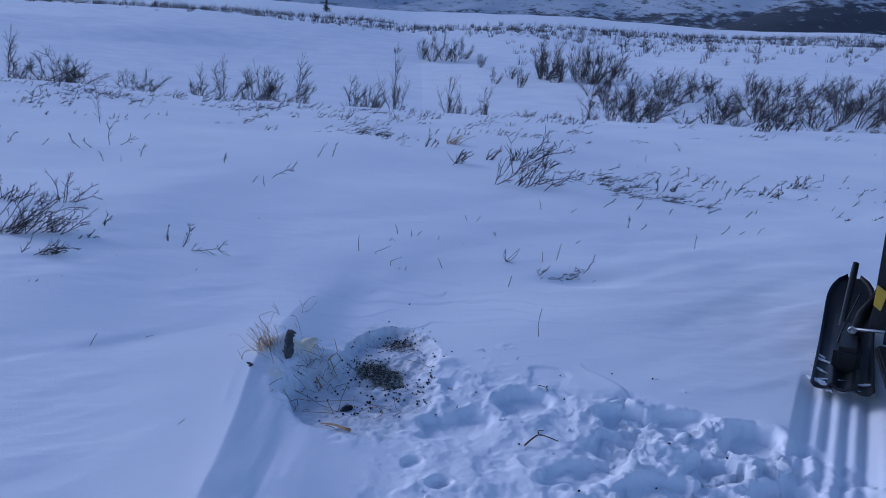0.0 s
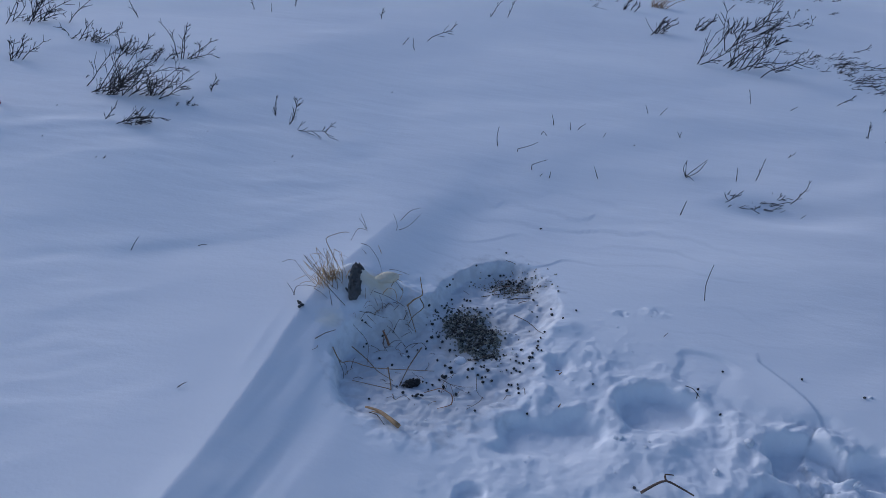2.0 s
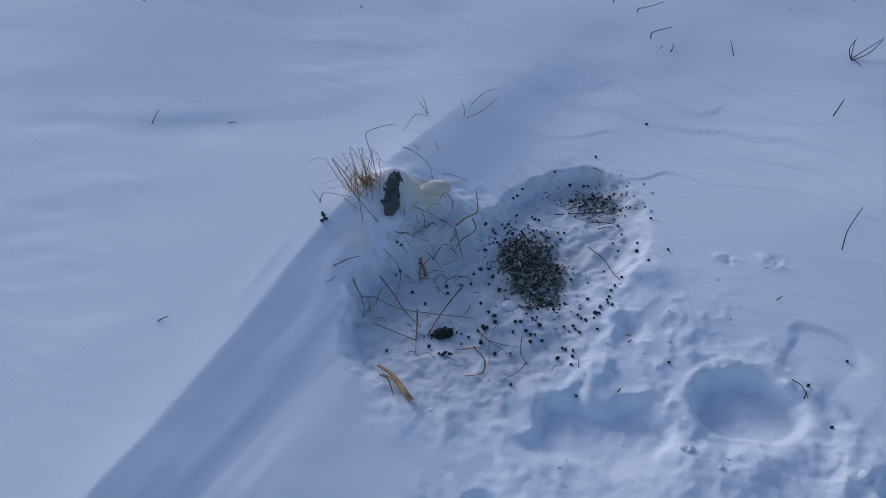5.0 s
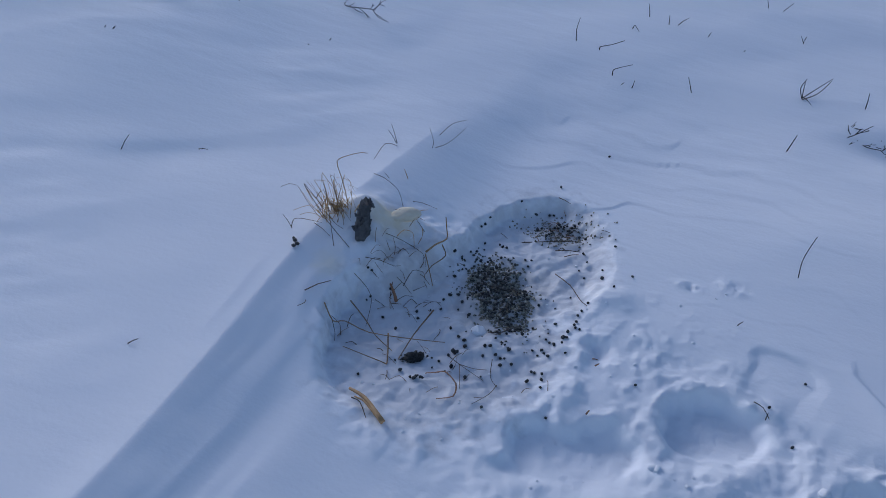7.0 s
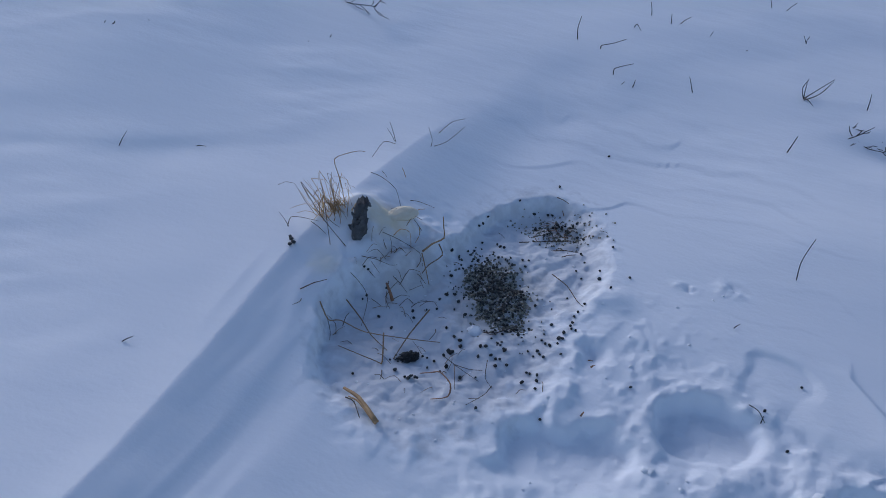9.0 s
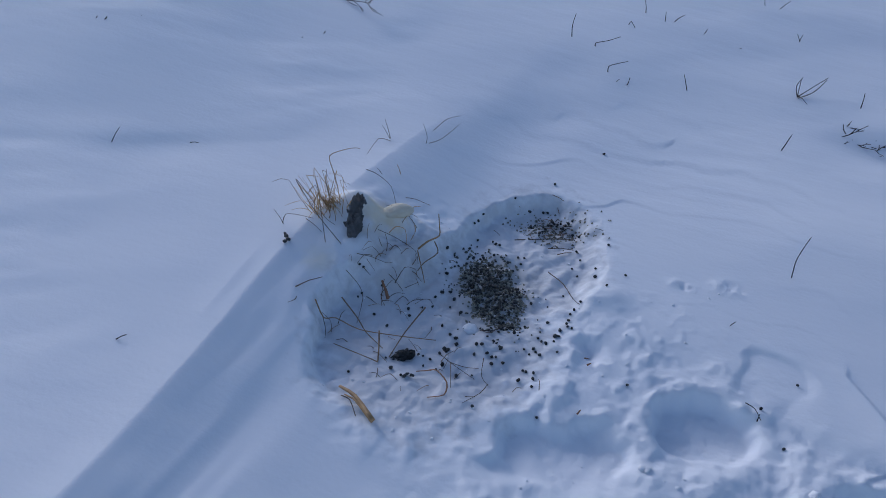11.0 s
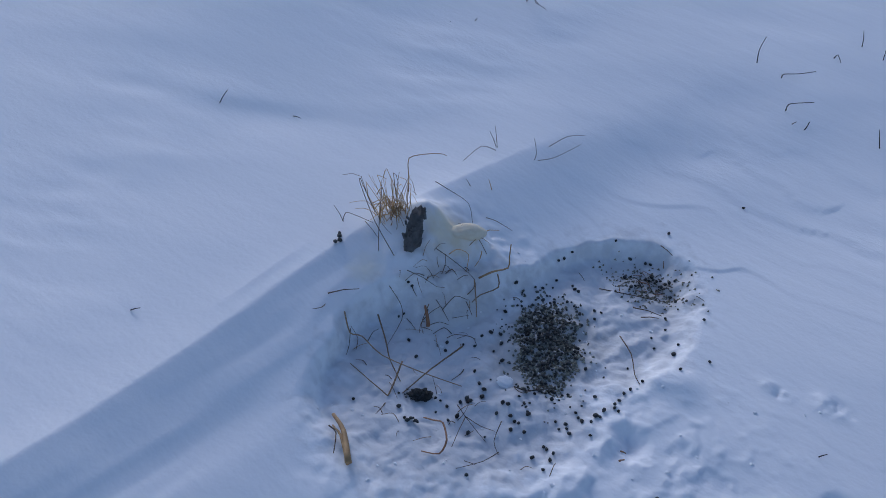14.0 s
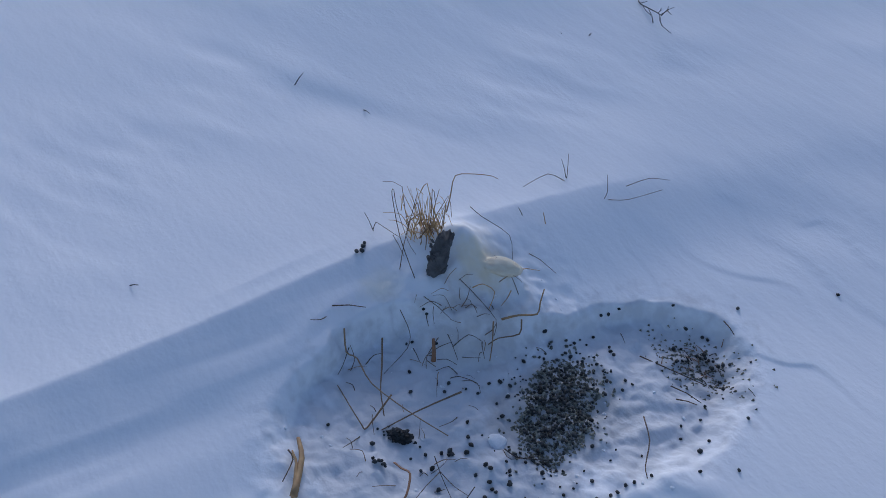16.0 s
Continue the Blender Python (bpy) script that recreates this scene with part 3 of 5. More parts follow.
# ---- willows beyond the edge of the snowfield ----
def willow_mesh(seed, stems, spread, lean, twigs):
    """A bare willow about 1 m high: many stems from one root, forking to fine twigs."""
    rnd = random.Random(seed)
    geo = Geo()
    for s in range(stems):
        a = rnd.uniform(0, 2 * math.pi)
        out = spread * rnd.uniform(0.15, 1.0)
        top = rnd.uniform(0.35, 1.0)
        p = Vector((0.06 * math.cos(a), 0.06 * math.sin(a), -0.08))
        d = Vector((out * math.cos(a) + lean, out * math.sin(a), 1.0)).normalized()
        line, length = [p.copy()], top * rnd.uniform(0.9, 1.1)
        for k in range(5):
            d = (d + Vector((rnd.gauss(0.0, 0.24), rnd.gauss(0, 0.24), rnd.gauss(0.05, 0.10)))).normalized()
            p = p + d * (length / 5)
            line.append(p.copy())
        geo.tube(line, 0.0085 * top, 0.003, 4)
        for k in range(twigs):
            i = rnd.choice((1, 2, 2, 3, 3, 4, 4))
            b = line[i].lerp(line[i + 1], rnd.random())
            way = (line[i + 1] - line[i]).normalized()
            w = (way + Vector((rnd.gauss(0.05 + 0.4 * lean, 0.9), rnd.gauss(0, 0.9), rnd.gauss(0.0, 0.45)))).normalized()
            size = rnd.uniform(0.12, 0.34) * length
            m = b + w * size * 0.5 + Vector((0, 0, rnd.uniform(0, 0.03)))
            e = m + (w + Vector((rnd.gauss(0.05, 0.2), rnd.gauss(0, 0.2), 0.25))).normalized() * size * 0.5
            geo.tube([b, m, e], 0.0042, 0.0018, 3)
            if rnd.random() < 0.7:
                f = m + (w + Vector((rnd.gauss(0, 0.6), rnd.gauss(0, 0.6), 0.3))).normalized() * size * 0.45
                geo.tube([m, f], 0.0032, 0.0016, 3)
    return geo.mesh("willow_bush", WILLOW)


WILLOWS = [willow_mesh(k, n, sp, ln, tw) for k, n, sp, ln, tw in (
    (1, 9, 0.8, 0.15, 28), (2, 11, 1.0, 0.25, 26), (3, 8, 0.6, 0.05, 26), (4, 10, 1.25, 0.35, 26), (5, 5, 0.65, 0.40, 36), (6, 12, 0.9, 0.2, 26))]
bush_rnd = random.Random(77)


def willow(x, y, tall, wide=1.0, kind=None, label="bare grey-brown willow bush standing in the snow", group="willow bushes"):
    k = bush_rnd.randrange(6) if kind is None else kind
    ob = new("willow_bush", WILLOWS[k])
    ob.matrix_world = pose(x, y, ground_z(x, y) - 0.03, 0, 0, bush_rnd.uniform(-40, 40)) @ Matrix.Diagonal((tall * wide, tall * wide, tall, 1))
    return tagged(ob, label, "bush", group)


# row just past the brow: sideways ratio, distance, height, width
for u, y, tall, wide, kind in (
    (-0.480, 21, 1.40, 0.7, 4), (-0.455, 21, 0.85, 1.2, 3), (-0.430, 21, 1.15, 0.9, 1), (-0.418, 21, 1.0, 1.0, 5), (-0.405, 21, 0.7, 1.1, 3), (-0.345, 20, 0.65, 1.1, 1),
    (-0.325, 20, 0.72, 1.0, 3), (-0.265, 20, 1.0, 0.8, 0), (-0.232, 20, 1.05, 0.8, 4), (-0.205, 20, 0.95, 1.0, 1), (-0.190, 20, 1.05, 0.9, 5),
    (-0.150, 20, 1.20, 0.75, 4), (-0.170, 20, 0.6, 1.1, 3)):
    willow(u * y, y, tall, wide, kind)
for u, y, tall, wide, kind in (
    (-0.085, 22, 1.15, 0.8, 1), (-0.065, 22, 1.0, 0.9, 5), (-0.034, 22, 1.65, 0.5, 2), (0.030, 22, 1.30, 0.55, 2), (0.045, 22, 1.2, 0.6, 0),
    (0.072, 22, 1.05, 0.6, 2), (0.226, 23, 1.45, 0.55, 0), (0.250, 23, 1.3, 0.6, 4), (0.205, 22, 0.5, 1.2, 3), (0.120, 20, 0.35, 1.4, 3),
    (0.160, 20, 0.35, 1.4, 1), (0.55, 20, 0.7, 1.0, 1), (0.48, 18, 0.6, 1.2, 3)):
    willow(u * y, y, tall, wide, kind)
# the thicket in the hollow
for k in range(84):
    y = bush_rnd.uniform(23, 39)
    u = 0.27 + 0.43 * (k + bush_rnd.random()) / 66 if k < 66 else bush_rnd.uniform(0.19, 0.30)
    willow(u * y, y, bush_rnd.uniform(0.6, 1.45), bush_rnd.uniform(0.85, 1.35), label="bare willow bush in a dense snowy thicket", group="willow thicket")
# clumps on the far side of the hollow
for k in range(15):
    y = bush_rnd.uniform(41, 46)
    willow(bush_rnd.uniform(0.135, 0.235) * y, y, bush_rnd.uniform(1.4, 2.5), bush_rnd.uniform(0.5, 0.8), group="willows across the hollow")
for u, y, tall in ((0.085, 42, 1.0), (0.105, 44, 0.9), (0.115, 40, 1.2), (0.000, 58, 1.7), (0.012, 57, 2.1), (0.026, 58, 2.3), (0.038, 57, 2.0), (0.048, 59, 1.8), (-0.03, 60, 1.0), (0.068, 52, 1.1)):
    willow(u * y, y, tall, 0.75, group="willows across the hollow")
for k in range(26):
    y = bush_rnd.uniform(48, 90)
    willow(bush_rnd.uniform(0.22, 0.62) * y, y, bush_rnd.uniform(0.5, 1.3), 1.0, label="small bare willow on the open far slope", group="willows on the far slope")


def brush_belt(name, count, seed, where, tall, label):
    rnd = random.Random(seed)
    geo = Geo()
    for k in range(count):
        x, y = where(rnd)
        z, size = ground_z(x, y) - 0.05, rnd.uniform(*tall)
        for s in range(9):
            a = rnd.uniform(0, 2 * math.pi)
            foot = Vector((x + 0.25 * size * math.cos(a), y + 0.25 * size * math.sin(a), z))
            tip = foot + Vector((rnd.gauss(0.1, 0.25), rnd.gauss(0, 0.25), rnd.uniform(0.5, 1.0))) * size
            w = 0.022 * size
            b = len(geo.verts)
            geo.verts += [foot + Vector((-w, 0, 0)), foot + Vector((w, 0, 0)), foot + Vector((0, w, 0)), tip]
            geo.faces += [(b, b + 1, b + 3), (b + 1, b + 2, b + 3), (b + 2, b, b + 3)]
    ob = new(name, geo.mesh(name, WILLOW, False))
    return tagged(ob, label, "brush", kind="stuff")


def on_skyline(rnd):
    y = rnd.triangular(80, 118, 106)
    return rnd.uniform(-0.45, 0.72) * y, y


def on_slope(rnd):
    y = rnd.uniform(55, 120)
    return rnd.uniform(0.1, 0.75) * y, y


brush_belt("far_brush", 1700, 5, on_skyline, (0.35, 1.0), "belt of dark bare brush along the far rise")
brush_belt("slope_brush", 300, 6, on_slope, (0.4, 0.9), "scattered dark brush tips on the far slope")


def spruce(x, y, tall):
    z = ground_z(x, y)
    tree = empty("spruce_tree", x, y, z)
    tagged(tree, "small dark lone spruce on the far rise", "tree")
    part("trunk", Geo().tube([(0, 0, -0.2), (0.01, 0, tall * 0.5), (0, 0, tall)], 0.07, 0.01, 6).mesh("trunk", WILLOW), tree)
    rnd, geo = random.Random(3), Geo()
    for k in range(190):
        h = rnd.uniform(0.08, 0.99)
        a, reach = rnd.uniform(0, 2 * math.pi), tall * 0.34 * (1.03 - h) * rnd.uniform(0.6, 1.15)
        b = Vector((0, 0, h * tall))
        e = b + Vector((reach * math.cos(a), reach * math.sin(a), -0.25 * reach))
        geo.tube([b, b.lerp(e, 0.5) + Vector((0, 0, 0.03)), e], 0.045, 0.012, 3)
    part("crown", geo.mesh("crown", NEEDLES), tree)


spruce(-0.1085 * 128, 128, 2.3)


# ---- twigs and shrubs on the near snowfield ----
def branch_lines(rnd, tall, lean, side, curl=0.18, twigs=4, forks=True):
    """A main shoot and its side twigs, as lists of points."""
    d = Vector((lean, side, 1.0)).normalized()
    p, line = Vector((0, 0, -0.03)), []
    steps = 6
    for k in range(steps + 1):
        line.append(p.copy())
        d = (d + Vector((rnd.gauss(0.02, curl), rnd.gauss(0, curl), rnd.gauss(0, curl * 0.5)))).normalized()
        p = p + d * (tall + 0.03) / steps
    lines = [line]
    for k in range(twigs):
        i = rnd.randrange(1, steps)
        b = line[i].lerp(line[i + 1], rnd.random()) if i < steps else line[i]
        way = (line[min(i + 1, steps)] - line[i]).normalized()
        out = way.cross(Vector((rnd.gauss(0, 0.5), 1, rnd.gauss(0, 0.3)))).normalized() * (-1) ** k
        w = (way + out * rnd.uniform(0.35, 0.9)).normalized()
        size = tall * rnd.uniform(0.14, 0.36)
        m = b + w * size * 0.5 + Vector((0, 0, 0.02 * size))
        e = m + (w + Vector((rnd.gauss(0, 0.25), rnd.gauss(0, 0.25), 0.15))).normalized() * size * 0.5
        lines.append([b, m, e])
        if forks and rnd.random() < 0.6:
            lines.append([m, m + (w + out * rnd.uniform(-0.8, 0.8)).normalized() * size * 0.4])
    return lines


def shoot_mesh(rnd, tall, lean, side, thick, curl=0.18, twigs=4, foot=(0, 0, 0), mat=BARK):
    geo = Geo()
    for k, line in enumerate(branch_lines(rnd, tall, lean, side, curl, twigs)):
        line = [p + Vector(foot) for p in line]
        if k == 0:
            geo.tube(line, thick, thick * 0.45, 5)
        else:
            geo.tube(line, thick * 0.55, thick * 0.35, 4)
    return geo.mesh("branch", mat)


twig_rnd = random.Random(11)


def twig(x, y, tall, lean=0.2, side=0.0, thick=0.003, curl=0.15, twigs=2, name="twig", label="thin dark bare twig poking out of the snow", group="twigs in the snow"):
    me = shoot_mesh(twig_rnd, tall, lean, side, thick, curl, twigs * 2 if twigs > 1 else twigs)
    me.name = name
    ob = new(name, me)
    ob.matrix_world = pose(x, y, ground_z(x, y))
    return tagged(ob, label, "twig", group)


def sprig(x, y, tall, lean, shoots, thick=0.0034, label="sprig of dark low brush above the snow", group="low brush at the brow"):
    """A few short shoots from one buried root."""
    z = ground_z(x, y)
    ob = empty("brush_sprig", x, y, z)
    for k in range(shoots):
        dx, dy = twig_rnd.gauss(0, 0.7 * tall), twig_rnd.gauss(0, 0.4 * tall)
        foot = Vector((dx, dy, ground_z(x + dx, y + dy) - z))
        geo = Geo()
        for i, line in enumerate(branch_lines(twig_rnd, tall * twig_rnd.uniform(0.4, 1.0), lean + twig_rnd.gauss(0, 0.5), twig_rnd.gauss(0, 0.4), 0.2, 4)):
            geo.tube([p + foot for p in line], thick * (1 if i == 0 else 0.6), thick * 0.4, 3)
        part("branch", geo.mesh("branch", BARK), ob)
    return tagged(ob, label, "brush", group)


def shrub(x, y, spread_x, spread_y, count, tall, lean, thick=0.0027, twigs=6, label="low dark bare shrub, half buried in wind-packed snow", group="low shrubs"):
    """A half-buried shrub: each shoot is a part."""
    ob = empty("low_shrub", x, y, ground_z(x, y))
    tagged(ob, label, "shrub", group)
    for k in range(count):
        dx, dy = twig_rnd.gauss(0, 0.45) * spread_x, twig_rnd.gauss(0, 0.45) * spread_y
        z = ground_z(x + dx, y + dy) - ground_z(x, y)
        h = tall * twig_rnd.uniform(0.55, 1.05)
        part("branch", shoot_mesh(twig_rnd, h, lean + 0.20 + twig_rnd.gauss(0, 0.35), twig_rnd.gauss(0, 0.3), max(thick, 0.00058 * y), 0.16, twigs, (dx, dy, z)), ob)
    return ob


# shrubs on the drift: place, spread, shoots, height, lean
for x, y, sx, sy, n, tall, lean in (
    (-2.316, 4.614, 0.23, 0.14, 30, 0.29, 0.95), (-2.050, 4.271, 0.11, 0.07, 12, 0.14, 1.25), (-2.149, 4.653, 0.07, 0.06, 6, 0.19, 1.15), (-1.959, 4.591, 0.05, 0.04, 4, 0.08, 1.4),
    (-2.342, 5.302, 0.06, 0.06, 6, 0.22, 0.6), (-2.697, 5.295, 0.09, 0.06, 9, 0.15, 0.7), (-2.465, 5.242, 0.14, 0.06, 7, 0.11, 0.8), (-3.064, 5.443, 0.16, 0.08, 11, 0.19, 1.5),
    (-3.691, 5.833, 0.20, 0.12, 16, 0.30, 0.75), (-3.162, 4.943, 0.10, 0.06, 6, 0.18, 0.9), (-1.927, 4.836, 0.012, 0.012, 2, 0.12, 0.15),
    (-2.956, 4.133, 0.05, 0.05, 6, 0.38, 0.1), (-4.394, 8.201, 0.20, 0.12, 8, 0.17, 0.6), (-2.634, 4.798, 0.10, 0.05, 4, 0.05, 1.5)):
    shrub(x, y, sx, sy, n, tall, lean)
# shrubs on the open snow beyond the pit
for x, y, sx, sy, n, tall, lean in (
    (0.850, 7.092, 0.30, 0.16, 15, 0.34, 0.75), (0.742, 7.613, 0.06, 0.07, 5, 0.46, 0.40), (1.043, 8.757, 0.07, 0.07, 6, 0.38, 0.75), (0.261, 8.002, 0.05, 0.06, 6, 0.20, 0.55), (0.603, 8.457, 0.06, 0.06, 5, 0.17, 0.6), (1.097, 8.171, 0.10, 0.06, 6, 0.13, 1.0),
    (0.862, 8.512, 0.06, 0.06, 4, 0.18, 0.5), (5.20, 12.85, 0.20, 0.2, 9, 0.35, 0.4), (5.75, 13.4, 0.22, 0.2, 9, 0.34, 0.4),
    (2.095, 7.351, 0.10, 0.08, 6, 0.12, 0.6), (3.048, 7.350, 0.12, 0.10, 7, 0.14, 0.8), (3.445, 7.820, 0.14, 0.1, 8, 0.15, 0.7), (0.01, 9.0, 0.07, 0.05, 4, 0.17, 0.2)):
    shrub(x, y, sx, sy, n, tall, lean)
# lone twigs on the drift
for x, y, tall, lean, side, n in (
    (-3.851, 7.062, 0.15, -0.6, 0.0, 3), (-1.522, 4.719, 0.10, -0.1, 0.0, 4), (-1.442, 4.644, 0.16, 0.35, 0.0, 8), (-1.287, 6.672, 0.22, 0.65, 0.0, 4), (-1.394, 6.437, 0.07, 0.3, 0.0, 2),
    (-1.261, 6.334, 0.11, -0.2, 0.0, 0), (-3.67, 9.53, 0.38, 0.05, 0.0, 7), (-2.553, 7.429, 0.12, 0.1, 0.0, 4), (-2.765, 7.162, 0.09, -0.5, 0.0, 3), (-2.615, 7.116, 0.06, 0.0, 0.0, 1)):
    twig(x, y, tall, lean, side, 0.0027, 0.15, n)
for x, y, tall, lean, side, n in (
    (-1.785, 7.255, 0.10, 0.1, 0.0, 3), (-1.054, 7.825, 0.14, 0.25, 0.0, 2), (-0.926, 7.899, 0.14, 0.2, 0.0, 2), (-5.85, 10.75, 0.42, 0.4, 0.0, 5), (-3.916, 7.859, 0.13, 0.5, 0.0, 4),
    (-3.179, 7.750, 0.17, -0.7, 0.0, 2), (-3.093, 7.777, 0.11, -0.1, 0.0, 2), (-3.034, 8.015, 0.24, 0.05, 0.0, 3), (-3.023, 8.012, 0.26, 2.5, 0.0, 2), (-3.586, 7.796, 0.09, 0.4, 0.0, 2), (-3.271, 6.370, 0.13, -0.3, 0.0, 2), (-2.868, 4.259, 0.30, 0.35, -0.2, 3), (-2.587, 3.749, 0.05, 0.1, 0.0, 2), (-1.920, 3.869, 0.025, 0.7, 0.0, 1)):
    twig(x, y, tall, lean, side, 0.0035, 0.15, n)
# the fallen shoot beside the lone twigs
twig(-1.438, 4.636, 0.26, 5.0, -2.0, 0.0026, 0.10, 5, label="dark bare twig lying across the snow")
for x, y, tall, lean, side, n in (
    (-1.958, 3.858, 0.022, 0.9, 0.0, 1), (-1.836, 3.993, 0.03, 0.8, 0.0, 1), (-1.330, 4.192, 0.012, 0.5, 0.0, 0), (-1.271, 4.261, 0.016, 0.6, 0.0, 1), (-2.474, 4.355, 0.02, 0.9, 0, 0),
    (-2.290, 3.992, 0.02, 0.9, 0, 0), (-1.635, 4.985, 0.015, 0.9, 0, 0), (-1.707, 4.312, 0.015, 1.2, 0, 1), (-1.153, 5.386, 0.012, 0.8, 0, 0)):
    twig(x, y, tall, lean, side, 0.003, 0.25, n, label="stub of a dark twig just clear of the snow", group="twig stubs")
# lone twigs on the open snow
for x, y, tall, lean, side, n in (
    (0.271, 8.018, 0.15, -0.6, 0.0, 0), (0.26, 9.85, 0.17, 0.1, 0.0, 1), (0.579, 7.235, 0.22, -0.15, 0.0, 0), (1.343, 6.439, 0.10, 0.25, 0.0, 2), (1.603, 6.437, 0.09, 0.3, 0.0, 2),
    (2.202, 6.870, 0.09, 0.6, 0.0, 3), (2.068, 5.833, 0.08, 0.3, 0.0, 2), (2.179, 5.832, 0.06, 0.8, 0.0, 1), (1.404, 5.817, 0.08, 0.1, 0.0, 3), (1.453, 5.789, 0.07, 0.9, 0.0, 1)):
    twig(x, y, tall, lean, side, 0.003, 0.15, n)
for x, y, tall, lean, side, n in (
    (0.820, 6.171, 0.085, -0.1, 0.0, 1), (0.249, 5.658, 0.05, -0.3, 0.0, 0), (0.279, 5.661, 0.06, 0.9, 0.0, 0), 
    (-0.227, 4.548, 0.02, 0.2, 0.0, 0), ):
    twig(x, y, tall, lean, side, 0.0022, 0.10, n)
for x, y, tall, lean, side, n in (
    (0.022, 5.156, 0.022, 0.2, 0.0, 1), (0.150, 5.129, 0.02, 1.5, 0.0, 2),
    (0.887, 5.286, 0.055, 0.9, 0.0, 2), (0.722, 4.882, 0.11, 0.35, 0.0, 1), (1.699, 5.285, 0.08, 0.45, 0.0, 2)):
    twig(x, y, tall, lean, side, 0.0022, 0.12, n)
for x, y, tall, lean, side, n in (
    (2.334, 5.859, 0.06, 0.5, 0.0, 2), (3.08, 10.1, 0.14, 0.2, 0.0, 3), (2.43, 9.2, 0.10, 0.1, 0.0, 1), (2.576, 7.515, 0.11, 0.6, 0.0, 3), (2.906, 7.699, 0.11, 0.6, 0.0, 3),
    (2.620, 6.583, 0.05, 0.8, 0.0, 1), (0.669, 4.551, 0.07, 0.8, 0.0, 2), (0.620, 4.620, 0.05, -0.5, 0.0, 1), (1.028, 6.149, 0.05, 0.7, 0.0, 1), (1.861, 6.405, 0.06, 0.6, 0.0, 2)):
    twig(x, y, tall, lean, side, 0.0024, 0.15, n)
# brush beaten flat by the wind
flat_rnd = random.Random(21)
mat = Geo()
for k in range(140):
    lane = k % 5
    s = flat_rnd.random()
    x = 1.14 + 0.09 * lane + 0.62 * s + flat_rnd.gauss(0, 0.07)
    y = 8.05 - 0.25 * lane - 0.30 * s + flat_rnd.gauss(0, 0.03)
    foot = Vector((x, y, ground_z(x, y) + 0.012))
    for i, line in enumerate(branch_lines(flat_rnd, flat_rnd.uniform(0.06, 0.20), 7.0, flat_rnd.gauss(-4.0, 3.5), 0.12, 4)):
        mat.tube([p + foot for p in line], 0.0026 if i == 0 else 0.0018, 0.0014, 3)
tagged(new("brush_mat", mat.mesh("brush_mat", BARK)), "mat of dark twigs beaten flat along the snow", "brush", kind="stuff")
for x0, y0, x1, y1, count in ((-1.20, 10.5, -0.36, 9.4, 50), (-6.0, 14.2, -4.2, 12.9, 70)):
    low = Geo()
    for k in range(count):
        s = flat_rnd.random()
        x = x0 + (x1 - x0) * s + flat_rnd.gauss(0, 0.10)
        y = y0 + (y1 - y0) * s + flat_rnd.gauss(0, 0.22)
        foot = Vector((x, y, ground_z(x, y) + 0.012))
        for i, line in enumerate(branch_lines(flat_rnd, flat_rnd.uniform(0.08, 0.24), 6.0, flat_rnd.gauss(-2.0, 3.0), 0.14, 4)):
            low.tube([p + foot for p in line], 0.0036 if i == 0 else 0.0024, 0.0018, 3)
    tagged(new("brush_mat", low.mesh("brush_mat", BARK)), "mat of dark twigs lying on wind-scoured snow", "brush", kind="stuff")
for k in range(56):
    x = flat_rnd.uniform(1.7, 4.4)
    twig(x, 7.7 - 0.25 * (x - 2.2) + flat_rnd.gauss(0, 0.5), flat_rnd.uniform(0.05, 0.17), flat_rnd.uniform(0.6, 4.0), flat_rnd.gauss(0, 0.6), 0.0034, 0.15, 2, label="dark twig leaning low over the snow", group="wind-beaten brush")
for k in range(26):
    twig(0.70 + flat_rnd.gauss(0, 0.10), 4.62 + flat_rnd.gauss(0, 0.035), flat_rnd.uniform(0.05, 0.14), 4.0, flat_rnd.gauss(-0.3, 0.8), 0.0024, 0.2, 2, label="thin brown twig drifted over with snow", group="drifted twigs")
for k in range(34):
    x = flat_rnd.uniform(2.3, 4.6)
    twig(x, flat_rnd.uniform(6.3, 8.3), flat_rnd.uniform(0.05, 0.13), flat_rnd.uniform(0.2, 1.4), flat_rnd.gauss(0, 0.5), 0.0030, 0.2, flat_rnd.randrange(2, 5), label="small dark twig poking out of the snow", group="wind-beaten brush")
# low brush towards the brow
for k in range(170):
    y = flat_rnd.triangular(8.5, 17.5, 14.5)
    x = flat_rnd.uniform(-0.50, 0.20) * y
    sprig(x, y, flat_rnd.uniform(0.06, 0.21), flat_rnd.uniform(0.4, 3.4), flat_rnd.randrange(2, 9), 0.0042)
for k in range(46):
    y = flat_rnd.triangular(9, 18, 15)
    x = flat_rnd.uniform(0.15, 0.75) * y
    sprig(x, y, flat_rnd.uniform(0.06, 0.20), flat_rnd.uniform(0.4, 3.4), flat_rnd.randrange(2, 8), 0.0042)


# ---- the red marker stake ----
def marker_stake(x, y):
    ob = new("marker_stake", Geo().tube([(0.02, 0, -0.2), (-0.055, 0.008, 0.4), (-0.17, 0.03, 1.3)], 0.0068, 0.0068, 8).mesh("marker_stake", PAINT_RED))
    ob.matrix_world = pose(x, y, ground_z(x, y))
    return tagged(ob, "thin red marker stake standing in the snow", "stake")


marker_stake(-2.704, 4.285)


